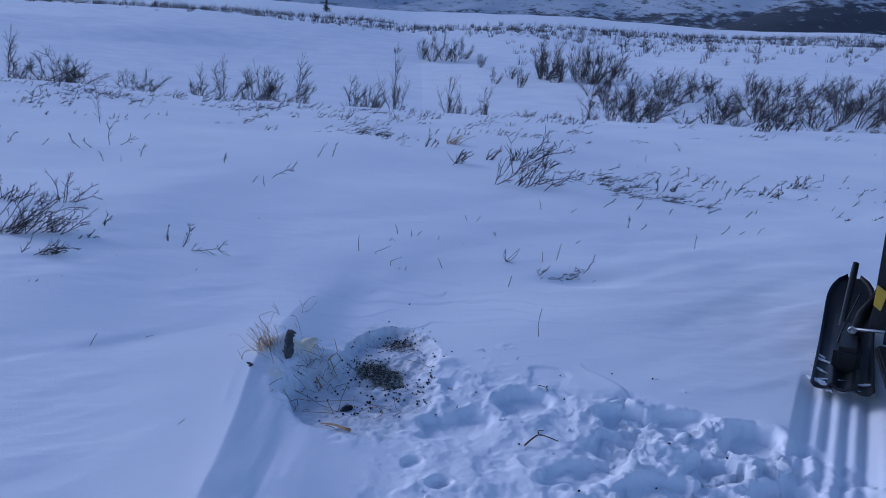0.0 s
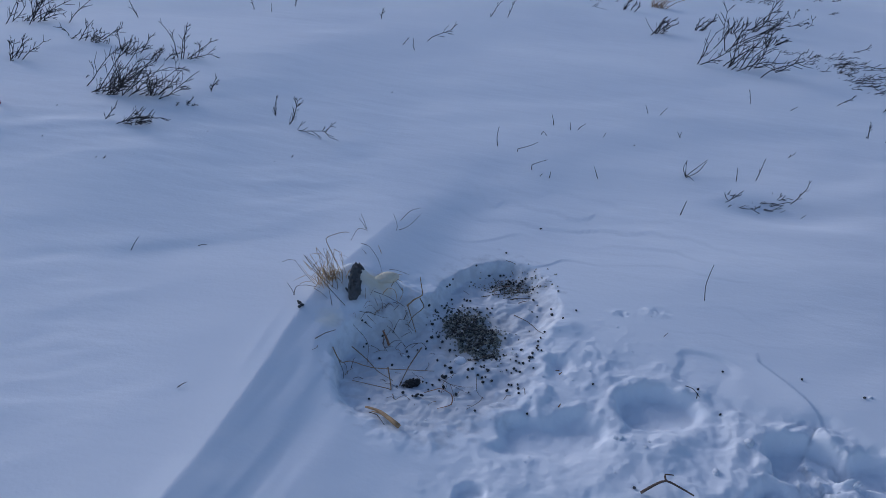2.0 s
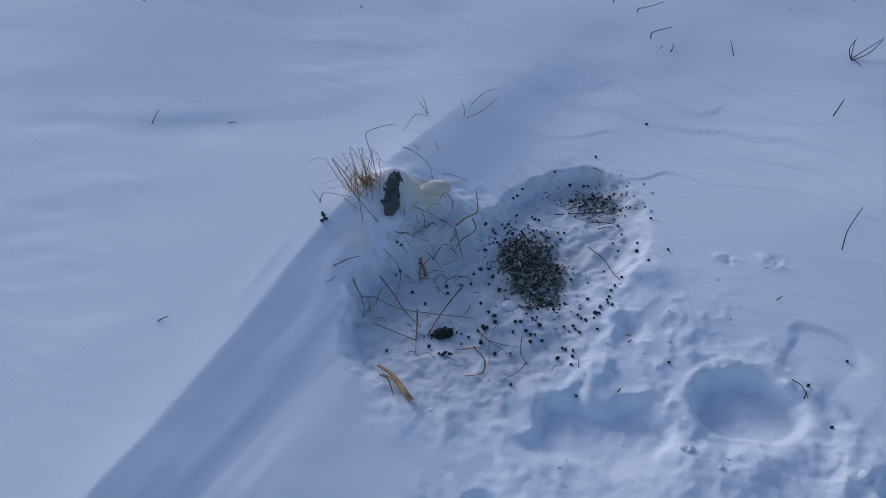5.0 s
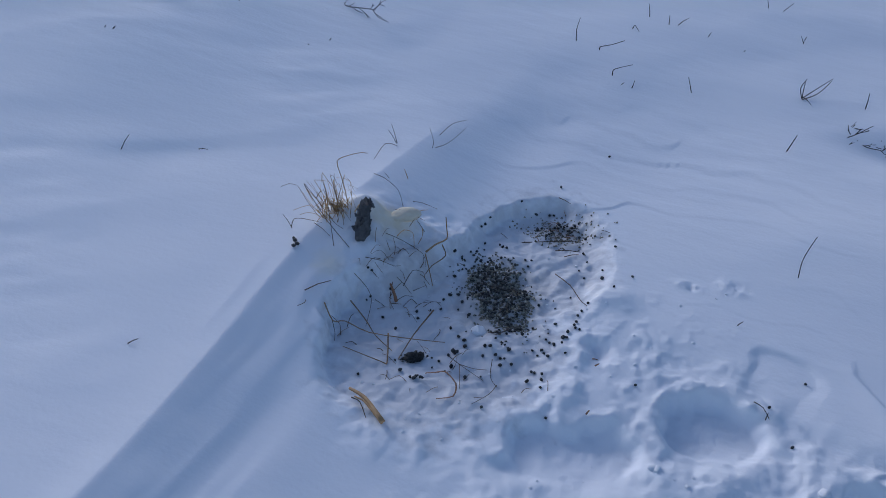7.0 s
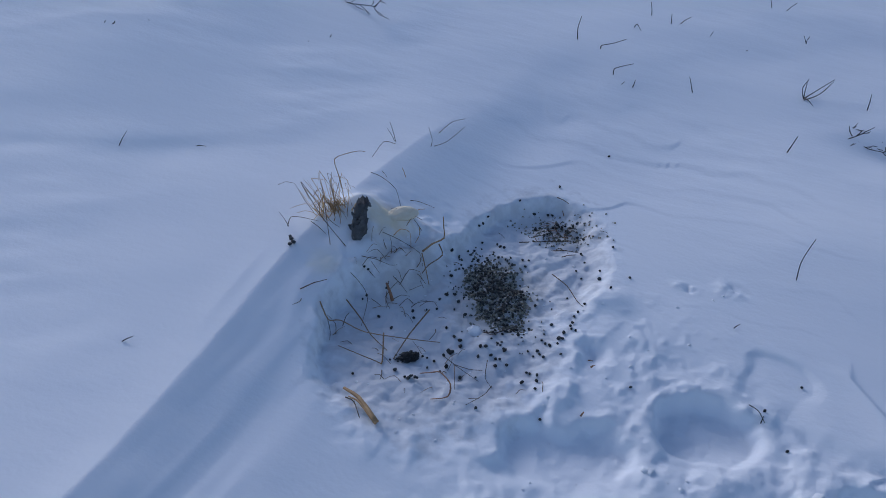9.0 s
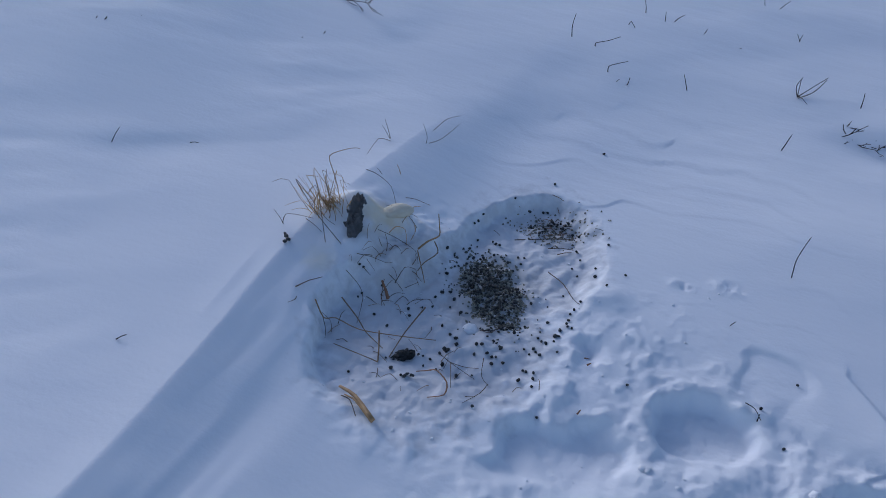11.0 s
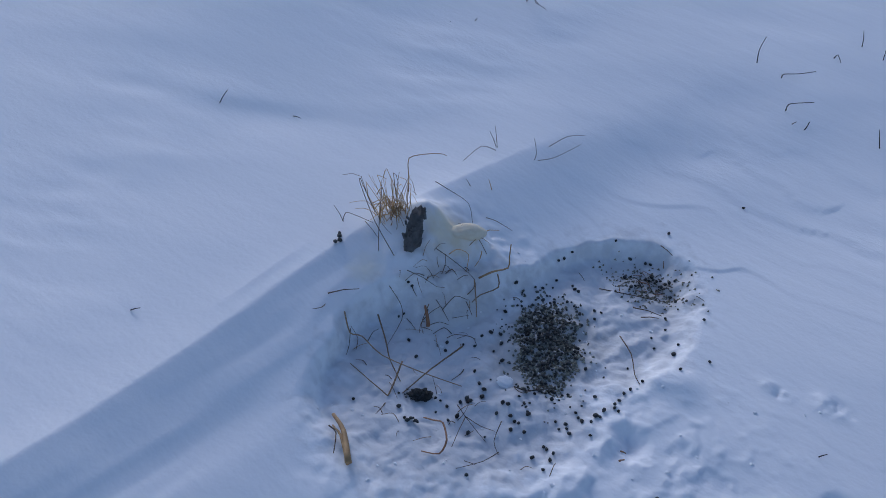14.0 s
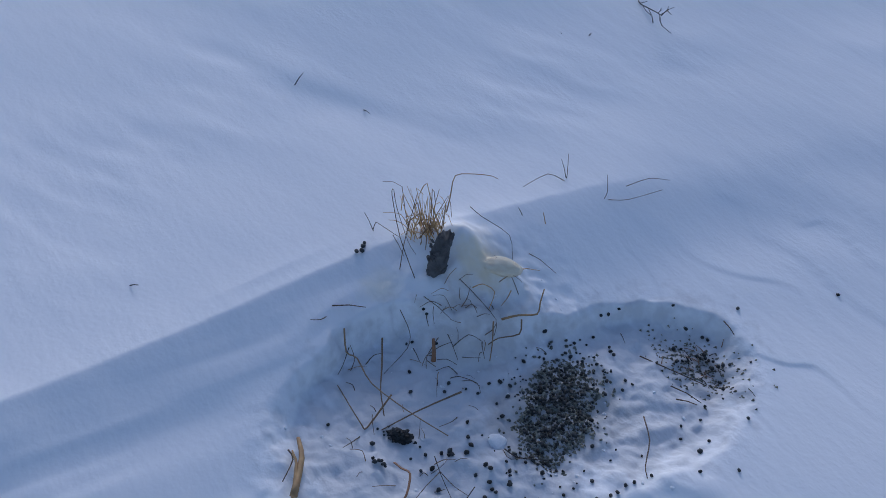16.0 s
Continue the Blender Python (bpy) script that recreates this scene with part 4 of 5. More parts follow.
# ---- the stump and its grass ----
def stump(x, y):
    """A broken grey stub: ragged bark, splintered top."""
    ob = empty("stump", x, y, 0.07)
    tagged(ob, "weathered grey broken stump with a splintered top", "stump")
    rnd, geo, sides, rows = random.Random(8), Geo(), 30, 30
    for i in range(rows):
        h = i / (rows - 1)
        bend = Vector((-0.006 + 0.004 * math.sin(5 * h) + 0.020 * h * h, 0.006 * h, 0.156 * h))
        for k in range(sides):
            a = 2 * math.pi * k / sides
            r = 0.0208 * (1.12 - 0.26 * h) * (1 + 0.20 * noise.noise((1.6 * math.cos(a), 1.6 * math.sin(a), 5 * h)) + 0.16 * noise.noise((5 * math.cos(a), 5 * math.sin(a), 9 * h)) + 0.10 * noise.noise((11 * math.cos(a), 11 * math.sin(a), 26 * h)))
            top = 0.007 * noise.noise((3 * math.cos(a), 3 * math.sin(a), 9)) * h ** 6
            geo.verts.append(bend + Vector((r * math.cos(a) * 0.85, r * math.sin(a), top)))
    for i in range(rows - 1):
        for k in range(sides):
            a, b = i * sides + k, i * sides + (k + 1) % sides
            geo.faces.append((a, b, b + sides, a + sides))
    ring = (rows - 1) * sides
    mid = len(geo.verts)
    geo.verts.append(Vector((0.016, 0.006, 0.142)))
    for k in range(sides):
        geo.faces.append((ring + k, ring + (k + 1) % sides, mid))
    part("trunk", geo.mesh("trunk", STUMP), ob)
    for k in range(16):
        a, h = rnd.uniform(-2.9, 0.6), rnd.uniform(0.05, 0.147)
        c = Vector((0.020 * math.cos(a) - 0.004 + 0.018 * (h / 0.165) ** 2, 0.022 * math.sin(a), h))
        w = Vector((math.cos(a), math.sin(a), 0))
        t = Vector((-math.sin(a), math.cos(a), 0)) * rnd.uniform(0.002, 0.005)
        u = Vector((rnd.gauss(0, 0.002), 0, rnd.uniform(0.003, 0.008)))
        g = Geo()
        g.verts = [c - t - u, c + t - u * 0.8, c + t * 0.8 + u + w * 0.005, c - t * 0.7 + u * 0.9 + w * 0.004]
        g.verts += [v - w * 0.005 for v in g.verts[:4]]
        g.faces = [(0, 1, 2, 3), (7, 6, 5, 4), (0, 4, 5, 1), (1, 5, 6, 2), (2, 6, 7, 3), (3, 7, 4, 0)]
        part("bark_flake", g.mesh("bark_flake", STUMP, False), ob)
    g = Geo().tube([(0.018, 0.010, 0.141), (0.028, 0.006, 0.153), (0.034, 0.002, 0.147)], 0.006, 0.003, 6)
    part("splinter", g.mesh("splinter", STUMP), ob)
    return ob


stump(-0.621, 3.236)


def lump_mesh(name, seed, mat, rough=0.35, detail=3, freq=1.3):
    bm = bmesh.new()
    bmesh.ops.create_icosphere(bm, subdivisions=detail, radius=1.0)
    off = Vector((seed * 7.1, seed * 3.3, seed * 1.7))
    for v in bm.verts:
        n = v.co.normalized()
        v.co = n * (1 + rough * noise.noise(n * freq + off) + 0.4 * rough * noise.noise(n * freq * 3 + off))
    me = bpy.data.meshes.new(name)
    bm.to_mesh(me)
    bm.free()
    me.polygons.foreach_set("use_smooth", np.full(len(me.polygons), True))
    me.materials.append(mat)
    return me


def lump(name, me, x, y, z, sx, sy, sz, turn=0, label="", category="", group=""):
    ob = new(name, me)
    ob.matrix_world = pose(x, y, z, 0, 0, turn) @ Matrix.Diagonal((sx, sy, sz, 1))
    return tagged(ob, label, category, group)


lump("stained_snow_lump", lump_mesh("stained_snow_lump", 1, YELLOW_ICE, 0.14, 4, 1.1), -0.553, 3.362, ground_z(-0.553, 3.362) + 0.002, 0.046, 0.025, 0.020, 45, "lump of pale yellow stained icy snow by the stump", "snow lump")


def grass_tuft(x, y):
    """A tuft of bent straw: each blade is a part."""
    z = ground_z(x, y)
    ob = empty("grass_tuft", x, y, z)
    tagged(ob, "tuft of dry golden grass bent over the snow beside the stump", "grass")
    rnd = random.Random(5)
    for k in range(74):
        low = k >= 44
        a, out = rnd.uniform(0, 2 * math.pi), rnd.uniform(0.0, 0.030)
        f = Vector((out * math.cos(a) * 1.9, out * math.sin(a), 0))
        f.z = ground_z(x + f.x, y + f.y) - z - 0.01
        tall = rnd.uniform(0.020, 0.060) if low else rnd.uniform(0.040, 0.120)
        d = Vector((rnd.gauss(-0.42, 0.42), rnd.gauss(0.0, 0.36), 1)).normalized()
        m = f + d * tall
        pts = [f, f.lerp(m, 0.5) + Vector((rnd.gauss(0, 0.003), rnd.gauss(0, 0.003), 0)), m]
        if low or rnd.random() < 0.45:
            b = Vector((rnd.gauss(0.3, 0.8), rnd.gauss(-0.1, 0.7), rnd.uniform(-0.5, 0.4))).normalized()
            reach = rnd.uniform(0.018, 0.050)
            pts += [m + b * reach * 0.5, m + b * reach + Vector((0, 0, -rnd.uniform(0.002, 0.022)))]
        r = rnd.uniform(0.0012, 0.0022) if low else rnd.uniform(0.0009, 0.0018)
        part("blade", Geo().tube(smooth_line(pts, 3) if low else pts, r, r * 0.55, 4, 0.55).mesh("blade", GOLD if rnd.random() < 0.75 else BROWN_STRAW), ob)
    return ob


grass_tuft(-0.704, 3.270)
grass_tuft_far = empty("grass_tuft", 0.27, 9.4, ground_z(0.27, 9.4))
tagged(grass_tuft_far, "small clump of faded straw grass in the open snow", "grass")
for k in range(26):
    lean = Vector((twig_rnd.gauss(0.3, 0.5), twig_rnd.gauss(0, 0.4), 1)) * twig_rnd.uniform(0.06, 0.15)
    foot = Vector((twig_rnd.gauss(0, 0.05), twig_rnd.gauss(0, 0.04), -0.02))
    part("blade", Geo().tube([foot, foot + lean * 0.6, foot + lean + Vector((0.03, 0, -0.02))], 0.004, 0.002, 3).mesh("blade", STRAW), grass_tuft_far)


# ---- single stalks and straws: places along each, with the height over the snow ----
def stalk(pts, mat, r, label, group, flat=0.8, name="grass_stalk"):
    line = [(x, y, ground_z(x, y) + h + r) for x, y, h in pts]
    x, y, z = line[0]
    ob = new(name, Geo().tube([Vector(p) - Vector((x, y, z)) for p in smooth_line(line, 3)], 0.95 * r, 0.5 * r, 5, flat).mesh(name, mat))
    ob.matrix_world = pose(x, y, z)
    return tagged(ob, label, "grass stalk", group)


for pts in (
    ((-0.708, 3.317, 0.03), (-0.729, 3.340, 0.06), (-0.759, 3.372, 0.1), (-0.741, 3.416, 0.1), (-0.724, 3.448, 0.095), (-0.712, 3.460, 0.09)),
    ((-0.632, 3.558, 0), (-0.640, 3.550, 0.03)),
    ((-0.532, 3.378, 0.01), (-0.526, 3.454, 0.02)),
    ((-0.538, 3.272, 0.03), (-0.525, 3.287, 0.05), (-0.509, 3.310, 0.05), (-0.496, 3.289, 0.005)),
    ((-0.498, 3.347, 0.03), (-0.490, 3.331, 0.03), (-0.501, 3.329, 0.0)),
):
    stalk(pts, STRAW, 0.0016, "dry bent grass stalk standing by the stump", "bent stalks beside the stump")
for pts in (
    ((-0.634, 3.191, 0), (-0.695, 3.188, 0.06), (-0.755, 3.201, 0.115), (-0.766, 3.212, 0.12), (-0.732, 3.199, 0.1), (-0.684, 3.202, 0.05), (-0.659, 3.207, 0.03)),
    ((-0.670, 3.176, 0.0), (-0.687, 3.194, 0.05), (-0.719, 3.234, 0.09), (-0.738, 3.254, 0.1)),
    ((-0.618, 3.303, 0.11), (-0.595, 3.318, 0.11), (-0.596, 3.411, 0.06), (-0.584, 3.422, 0.0)),
    ((-0.736, 3.716, 0), (-0.764, 3.734, 0.05)),
    ((-0.739, 3.716, 0), (-0.765, 3.714, 0.04)),
    ((-0.731, 3.703, 0), (-0.749, 3.658, 0.025), (-0.750, 3.583, 0.01)),
    ((-0.635, 3.753, 0), (-0.632, 3.753, 0.025), (-0.646, 3.754, 0.06)),
    ((-0.643, 3.836, 0), (-0.621, 3.889, 0.025), (-0.591, 3.933, 0.03)),
):
    stalk(pts, STEM, 0.0012, "thin brown grass stalk bent over the drift", "thin stalks on the drift")
for pts in (
    ((-0.626, 3.758, 0.003), (-0.602, 3.802, 0.008), (-0.582, 3.902, 0.02)),
    ((-0.573, 3.459, 0.015), (-0.551, 3.476, 0.015), (-0.515, 3.498, 0.004)),
    ((-0.674, 3.520, 0), (-0.686, 3.514, 0.015)),
    ((-0.795, 3.186, 0), (-0.810, 3.170, 0.05)),
    ((-0.799, 3.187, 0), (-0.787, 3.186, 0.03), (-0.756, 3.186, 0.035), (-0.720, 3.209, 0.02)),
    ((-0.736, 3.198, 0.02), (-0.695, 3.202, 0)),
):
    stalk(pts, STEM, 0.0012, "thin brown grass stalk bent over the drift", "thin stalks on the drift")
for pts in (
    ((-0.561, 3.253, 0.03), (-0.521, 3.268, 0.03), (-0.473, 3.293, 0.015), (-0.458, 3.281, 0)),
    ((-0.584, 3.181, 0.01), (-0.517, 3.209, 0.006)),
    ((-0.499, 3.187, 0.02), (-0.460, 3.191, 0)),
    ((-0.483, 3.192, 0), (-0.469, 3.218, 0.04), (-0.449, 3.241, 0.03)),
    ((-0.501, 3.165, 0.03), (-0.495, 3.136, 0.01), (-0.479, 3.125, 0)),
    ((-0.531, 3.126, 0.01), (-0.502, 3.124, 0.0)),
    ((-0.434, 3.155, 0), (-0.420, 3.166, 0.015), (-0.389, 3.188, 0.015), (-0.374, 3.188, 0)),
):
    stalk(pts, STEM, 0.0012, "thin dark grass stalk hanging into the trodden pit", "stalks on the pit wall")
for pts in (
    ((-0.605, 3.002, 0.03), (-0.579, 2.993, 0.04), (-0.551, 3.002, 0.04), (-0.485, 2.996, 0.03), (-0.392, 3.028, 0.02), (-0.320, 3.068, 0.004)),
    ((-0.445, 3.017, 0.025), (-0.414, 2.944, 0.0), (-0.425, 2.936, 0.004), (-0.528, 2.944, 0.006)),
    ((-0.377, 3.137, 0.03), (-0.394, 3.054, 0.015), (-0.395, 2.964, 0.0)),
    ((-0.433, 3.326, 0.06), (-0.416, 3.311, 0.05), (-0.440, 3.277, 0.03), (-0.451, 3.262, 0.0)),
    ((-0.457, 3.270, 0.05), (-0.439, 3.261, 0.02), (-0.425, 3.249, 0)),
    ((-0.573, 3.075, 0.04), (-0.514, 3.038, 0.03), (-0.476, 3.012, 0.015), (-0.422, 2.987, 0)),
):
    stalk(pts, BROWN_STRAW, 0.0022, "dry brown straw lying in the trodden pit", "straws in the pit")
for pts in (
    ((-0.586, 3.124, 0.05), (-0.555, 3.131, 0.03), (-0.535, 3.114, 0.02), (-0.519, 3.048, 0.0)),
    ((-0.560, 2.993, 0), (-0.568, 3.007, 0.02), (-0.592, 3.010, 0.03)),
    ((-0.590, 3.006, 0.03), (-0.567, 2.979, 0.02), (-0.561, 2.964, 0.0)),
    ((-0.287, 3.011, 0.02), (-0.250, 3.002, 0.015), (-0.195, 2.994, 0)),
    ((-0.258, 3.003, 0.015), (-0.227, 2.921, 0)),
    ((-0.261, 3.004, 0.015), (-0.226, 3.011, 0.012), (-0.196, 3.023, 0.0)),
    ((-0.188, 3.028, 0.03), (-0.181, 2.999, 0.01), (-0.159, 2.987, 0)),
    ((-0.162, 2.992, 0), (-0.165, 2.942, 0.005), (-0.187, 2.885, 0.0)),
    ((-0.229, 3.128, 0.01), (-0.205, 3.127, 0.012), (-0.191, 3.189, 0.006)),
    ((-0.338, 3.548, 0.01), (-0.316, 3.544, 0)),
):
    stalk(pts, STEM, 0.0011, "fine brown stem lying on the trodden snow", "fine stems in the pit")
for pts in (
    ((-0.658, 3.004, 0.0), (-0.616, 3.059, 0.03)),
    ((-0.275, 3.549, 0.004), (-0.190, 3.575, 0.012), (-0.134, 3.603, 0.008)),
    ((-0.175, 3.535, 0.006), (-0.108, 3.554, 0.006)),
    ((-0.144, 3.518, 0.003), (-0.111, 3.545, 0.003)),
    ((-0.144, 3.418, 0.015), (-0.095, 3.383, 0.02), (-0.056, 3.329, 0.01), (-0.034, 3.311, 0.0)),
    ((-0.226, 3.747, 0.01), (-0.188, 3.742, 0.004)),
    ((-0.425, 2.783, 0.01), (-0.404, 2.782, 0.01), (-0.372, 2.745, 0.004)),
):
    stalk(pts, STEM, 0.0019, "short brown stick lying on the trodden snow", "sticks in the pit")
for pts in (
    ((-1.450, 3.333, 0), (-1.422, 3.345, 0.05)),
    ((-1.258, 3.441, 0), (-1.223, 3.437, 0.01)),
    ((-0.908, 2.678, 0.0), (-0.887, 2.689, 0.012)),
    ((0.456, 3.649, 0), (0.452, 3.650, 0.05), (0.457, 3.654, 0.085), (0.467, 3.655, 0.13)),
):
    stalk(pts, BARK, 0.0018, "dark stalk standing alone in the snow", "lone stalks")
stalk(((-0.334, 2.746, 0.006), (-0.398, 2.796, 0.009), (-0.444, 2.813, 0.010)), STRAW, 0.0078, "thick split tan straw lying on the trodden snow", "", 0.7, "straw")
stalk(((-0.335, 2.745, 0.004), (-0.390, 2.781, 0.010), (-0.411, 2.786, 0.014), (-0.420, 2.789, 0.012)), STRAW, 0.0036, "thin side blade of the split tan straw", "", 0.7, "straw")
stalk(((-0.480, 3.143, 0.0), (-0.489, 3.148, 0.018), (-0.502, 3.153, 0.035)), LEAF, 0.0065, "rolled brown dead leaf standing in the pit", "", 0.7, "dead_leaf")
stalk(((-0.469, 3.305, 0.015), (-0.456, 3.339, 0.022), (-0.439, 3.378, 0.026), (-0.443, 3.384, 0.045), (-0.451, 3.396, 0.062)), STRAW, 0.0030, "stout golden bent stalk at the pit wall", "", 0.8)
stalk(((-0.317, 2.942, 0.01), (-0.292, 2.941, 0.02), (-0.271, 2.945, 0.025), (-0.234, 2.912, 0.02), (-0.229, 2.885, 0.01), (-0.264, 2.873, 0.0)), LEAF, 0.0032, "curled brown dead leaf lying in the pit", "", 0.35, "dead_leaf")
stalk(((0.274, 2.689, 0.0), (0.300, 2.696, 0.02), (0.328, 2.707, 0.03), (0.363, 2.698, 0.03), (0.393, 2.694, 0.015)), STEM, 0.0042, "bent brown twig lying among the boot holes", "", 0.9, "bent_twig")
stalk(((0.328, 2.707, 0.03), (0.325, 2.719, 0.04), (0.344, 2.718, 0.045)), STEM, 0.0030, "short fork of the bent twig among boot holes", "", 0.9, "bent_twig")

for pts in (
    ((-0.235, 3.138, 0.004), (-0.206, 3.143, 0.006), (-0.181, 3.178, 0.008), (-0.173, 3.200, 0.003)),
    ((0.384, 3.137, 0.004), (0.405, 3.127, 0.008), (0.422, 3.109, 0.004)),
    ((0.415, 3.108, 0.002), (0.417, 3.118, 0.010)),
    ((0.325, 3.385, 0.0), (0.336, 3.391, 0.012)),
):
    stalk(pts, BARK, 0.0017, "short dark bit of stick on the snow", "bits of stick")
for x, y, a in ((0.022, 3.142, 0.3), (0.050, 2.957, 1.2), (0.133, 2.085, 2.2), (0.034, 3.113, 0.9), (0.139, 1.994, 2.9)):
    stalk(((x, y, 0.001), (x + 0.012 * math.cos(a), y + 0.012 * math.sin(a), 0.004)), LEAF, 0.0026, "crumb of brown dead leaf in a heel mark", "leaf crumbs", 0.5, "leaf_crumb")

# lone dark shoots on the open snow beyond the pit
for pts in (
    ((-0.446, 4.791, 0), (-0.448, 4.779, 0.05), (-0.442, 4.789, 0.095)),
    ((-0.345, 4.764, 0), (-0.345, 4.779, 0.008), (-0.305, 4.798, 0.02), (-0.263, 4.829, 0.035)),
    ((-0.254, 4.593, 0), (-0.256, 4.608, 0.015), (-0.232, 4.622, 0.025), (-0.194, 4.645, 0.035)),
    ((-0.170, 4.544, 0), (-0.167, 4.548, 0.01), (-0.166, 4.554, 0.025)),
    ((0.036, 4.631, 0), (0.026, 4.625, 0.03), (0.015, 4.620, 0.06)),
    ((-0.231, 5.219, 0), (-0.235, 5.214, 0.03), (-0.243, 5.207, 0.06)),
    ((-0.271, 5.047, 0), (-0.263, 5.051, 0.015), (-0.241, 5.034, 0)),
    ((-0.141, 5.177, 0), (-0.145, 5.177, 0.04)),
    ((-0.104, 5.199, 0), (-0.092, 5.216, 0.012), (-0.071, 5.250, 0.02)),
):
    stalk(pts, BARK, 0.0024, "dark bare shoot poking out of the open snow", "shoots beyond the pit", name="shoot")
for pts in (
    ((0.390, 4.362, 0), (0.400, 4.371, 0.03), (0.408, 4.378, 0.055)),
    ((0.419, 4.789, 0), (0.416, 4.784, 0.03), (0.413, 4.776, 0.075)),
    ((0.419, 4.789, 0), (0.451, 4.826, 0.02), (0.513, 4.918, 0.05)),
    ((0.422, 4.782, 0), (0.472, 4.842, 0.01), (0.510, 4.906, 0.045)),
    ((0.419, 4.782, 0.01), (0.454, 4.750, 0.004)),
    ((0.419, 4.789, 0), (0.405, 4.795, 0.035), (0.416, 4.780, 0.08)),
    ((0.404, 5.343, 0), (0.399, 5.344, 0.01), (0.387, 5.341, 0.03)),
    ((0.404, 5.343, 0), (0.403, 5.348, 0.01), (0.409, 5.351, 0.03)),
    ((0.644, 4.836, 0), (0.641, 4.824, 0.04), (0.636, 4.812, 0.07)),
):
    stalk(pts, BARK, 0.0024, "dark bare shoot poking out of the open snow", "shoots beyond the pit", name="shoot")


# finer litter of stems below the stump and round the pit
loose_rnd = random.Random(61)
for k in range(66):
    if k < 42:
        x, y = loose_rnd.gauss(-0.50, 0.060), loose_rnd.gauss(3.22, 0.085)
    else:
        x, y = loose_rnd.gauss(-0.33, 0.13), loose_rnd.gauss(2.98, 0.08)
    size, a = loose_rnd.uniform(0.015, 0.055), loose_rnd.uniform(0, 2 * math.pi)
    rise = loose_rnd.uniform(0.05, 0.6) if k < 42 else loose_rnd.uniform(0.0, 0.2)
    mid = (x + 0.5 * size * math.cos(a), y + 0.5 * size * math.sin(a), 0.7 * size * rise + 0.003)
    b = a + loose_rnd.gauss(0, 0.45)
    tip = (mid[0] + 0.5 * size * math.cos(b), mid[1] + 0.5 * size * math.sin(b), max(0.0, mid[2] * loose_rnd.uniform(0.1, 1.5)))
    stalk(((x, y, -0.004), mid, tip), STEM if k % 4 else BROWN_STRAW, loose_rnd.uniform(0.0007, 0.0014), "short broken stem of dry grass in the trodden snow", "broken stems")
scrap_rnd = random.Random(62)
for k in range(26):
    x, y, a = scrap_rnd.gauss(-0.19, 0.045), scrap_rnd.gauss(3.65, 0.03), scrap_rnd.uniform(0, 6.28)
    s = scrap_rnd.uniform(0.008, 0.028)
    stalk(((x, y, 0.002), (x + s * math.cos(a), y + s * math.sin(a), scrap_rnd.uniform(0.0, 0.012))), LEAF if k % 2 else BARK, 0.0013, "scrap of brown bark and twig on dirty snow", "plant scraps")


# ---- droppings, crumbs and clods in the pit ----
PELLETS = [lump_mesh("pellet", 20 + k, DUNG, 0.22, 1, 1.6) for k in range(5)]
dung_rnd = random.Random(31)


def pellet_pose(x, y, rise=0.0, size=1.0):
    s = size * dung_rnd.uniform(0.8, 1.2)
    z = ground_z(x, y) + 0.0035 * s + rise
    return pose(x, y, z, dung_rnd.uniform(-35, 35), dung_rnd.uniform(-35, 35), dung_rnd.uniform(0, 360)) @ Matrix.Diagonal((0.0050 * s, 0.0039 * s, 0.0037 * s, 1))


def pellet(x, y, size=1.0, group="scattered droppings"):
    ob = new("dropping", dung_rnd.choice(PELLETS))
    ob.matrix_world = pellet_pose(x, y, 0, size)
    return tagged(ob, "small dark oval dropping lying on the snow", "dropping", group)


heap = empty("dropping_heap", -0.255, 3.290, ground_z(-0.255, 3.290))
tagged(heap, "dense heap of dark olive droppings in the trodden pit", "dropping heap")


def heap_place(reach):
    """A place in the heap's ragged outline, and how far out it lies, 0 to 1."""
    a = dung_rnd.uniform(0, 2 * math.pi)
    r = math.sqrt(dung_rnd.random()) * reach
    out = r * (0.92 + 0.38 * noise.noise((1.9 * math.cos(a), 1.9 * math.sin(a), 4.2)))
    dx, dy = 0.082 * out * math.cos(a), 0.122 * out * math.sin(a)
    return -0.255 + dx - 0.36 * dy, 3.292 + dy, r


for k in range(280):
    x, y, r = heap_place(1.0 if k % 6 else 1.35)
    if noise.noise((38 * x, 38 * y, 7.7)) < -0.28:
        x, y, r = heap_place(0.8)
    ob = new("pellet", dung_rnd.choice(PELLETS))
    ob.parent = heap
    ob.matrix_world = heap.matrix_world
    ob.matrix_basis = Matrix.Translation(-heap.matrix_world.translation) @ pellet_pose(x, y, 0.007 * max(0, 1 - r) * dung_rnd.random(), dung_rnd.uniform(0.55, 1.05))

# droppings crushed into the heap's floor
crushed = Geo()
for k in range(820):
    x, y, r = heap_place(1.06 if k < 640 else 1.6)
    s, turn = dung_rnd.uniform(0.0022, 0.0046), dung_rnd.uniform(0, 6.28)
    c, q = math.cos(turn) * s, math.sin(turn) * s
    z, b = ground_z(x, y), len(crushed.verts)
    crushed.verts += [Vector((x + 1.3 * c, y + 1.3 * q, z)), Vector((x - q, y + c, z)), Vector((x - 1.2 * c, y - 1.2 * q, z)), Vector((x + q, y - c, z)),
                      Vector((x + 0.6 * c - 0.4 * q, y + 0.6 * q + 0.4 * c, z + s * 1.1)), Vector((x - 0.6 * c + 0.3 * q, y - 0.6 * q - 0.3 * c, z + s * dung_rnd.uniform(0.7, 1.3)))]
    crushed.faces += [(b, b + 1, b + 4), (b + 1, b + 5, b + 4), (b + 1, b + 2, b + 5), (b + 2, b + 3, b + 5), (b + 3, b + 4, b + 5), (b + 3, b, b + 4)]
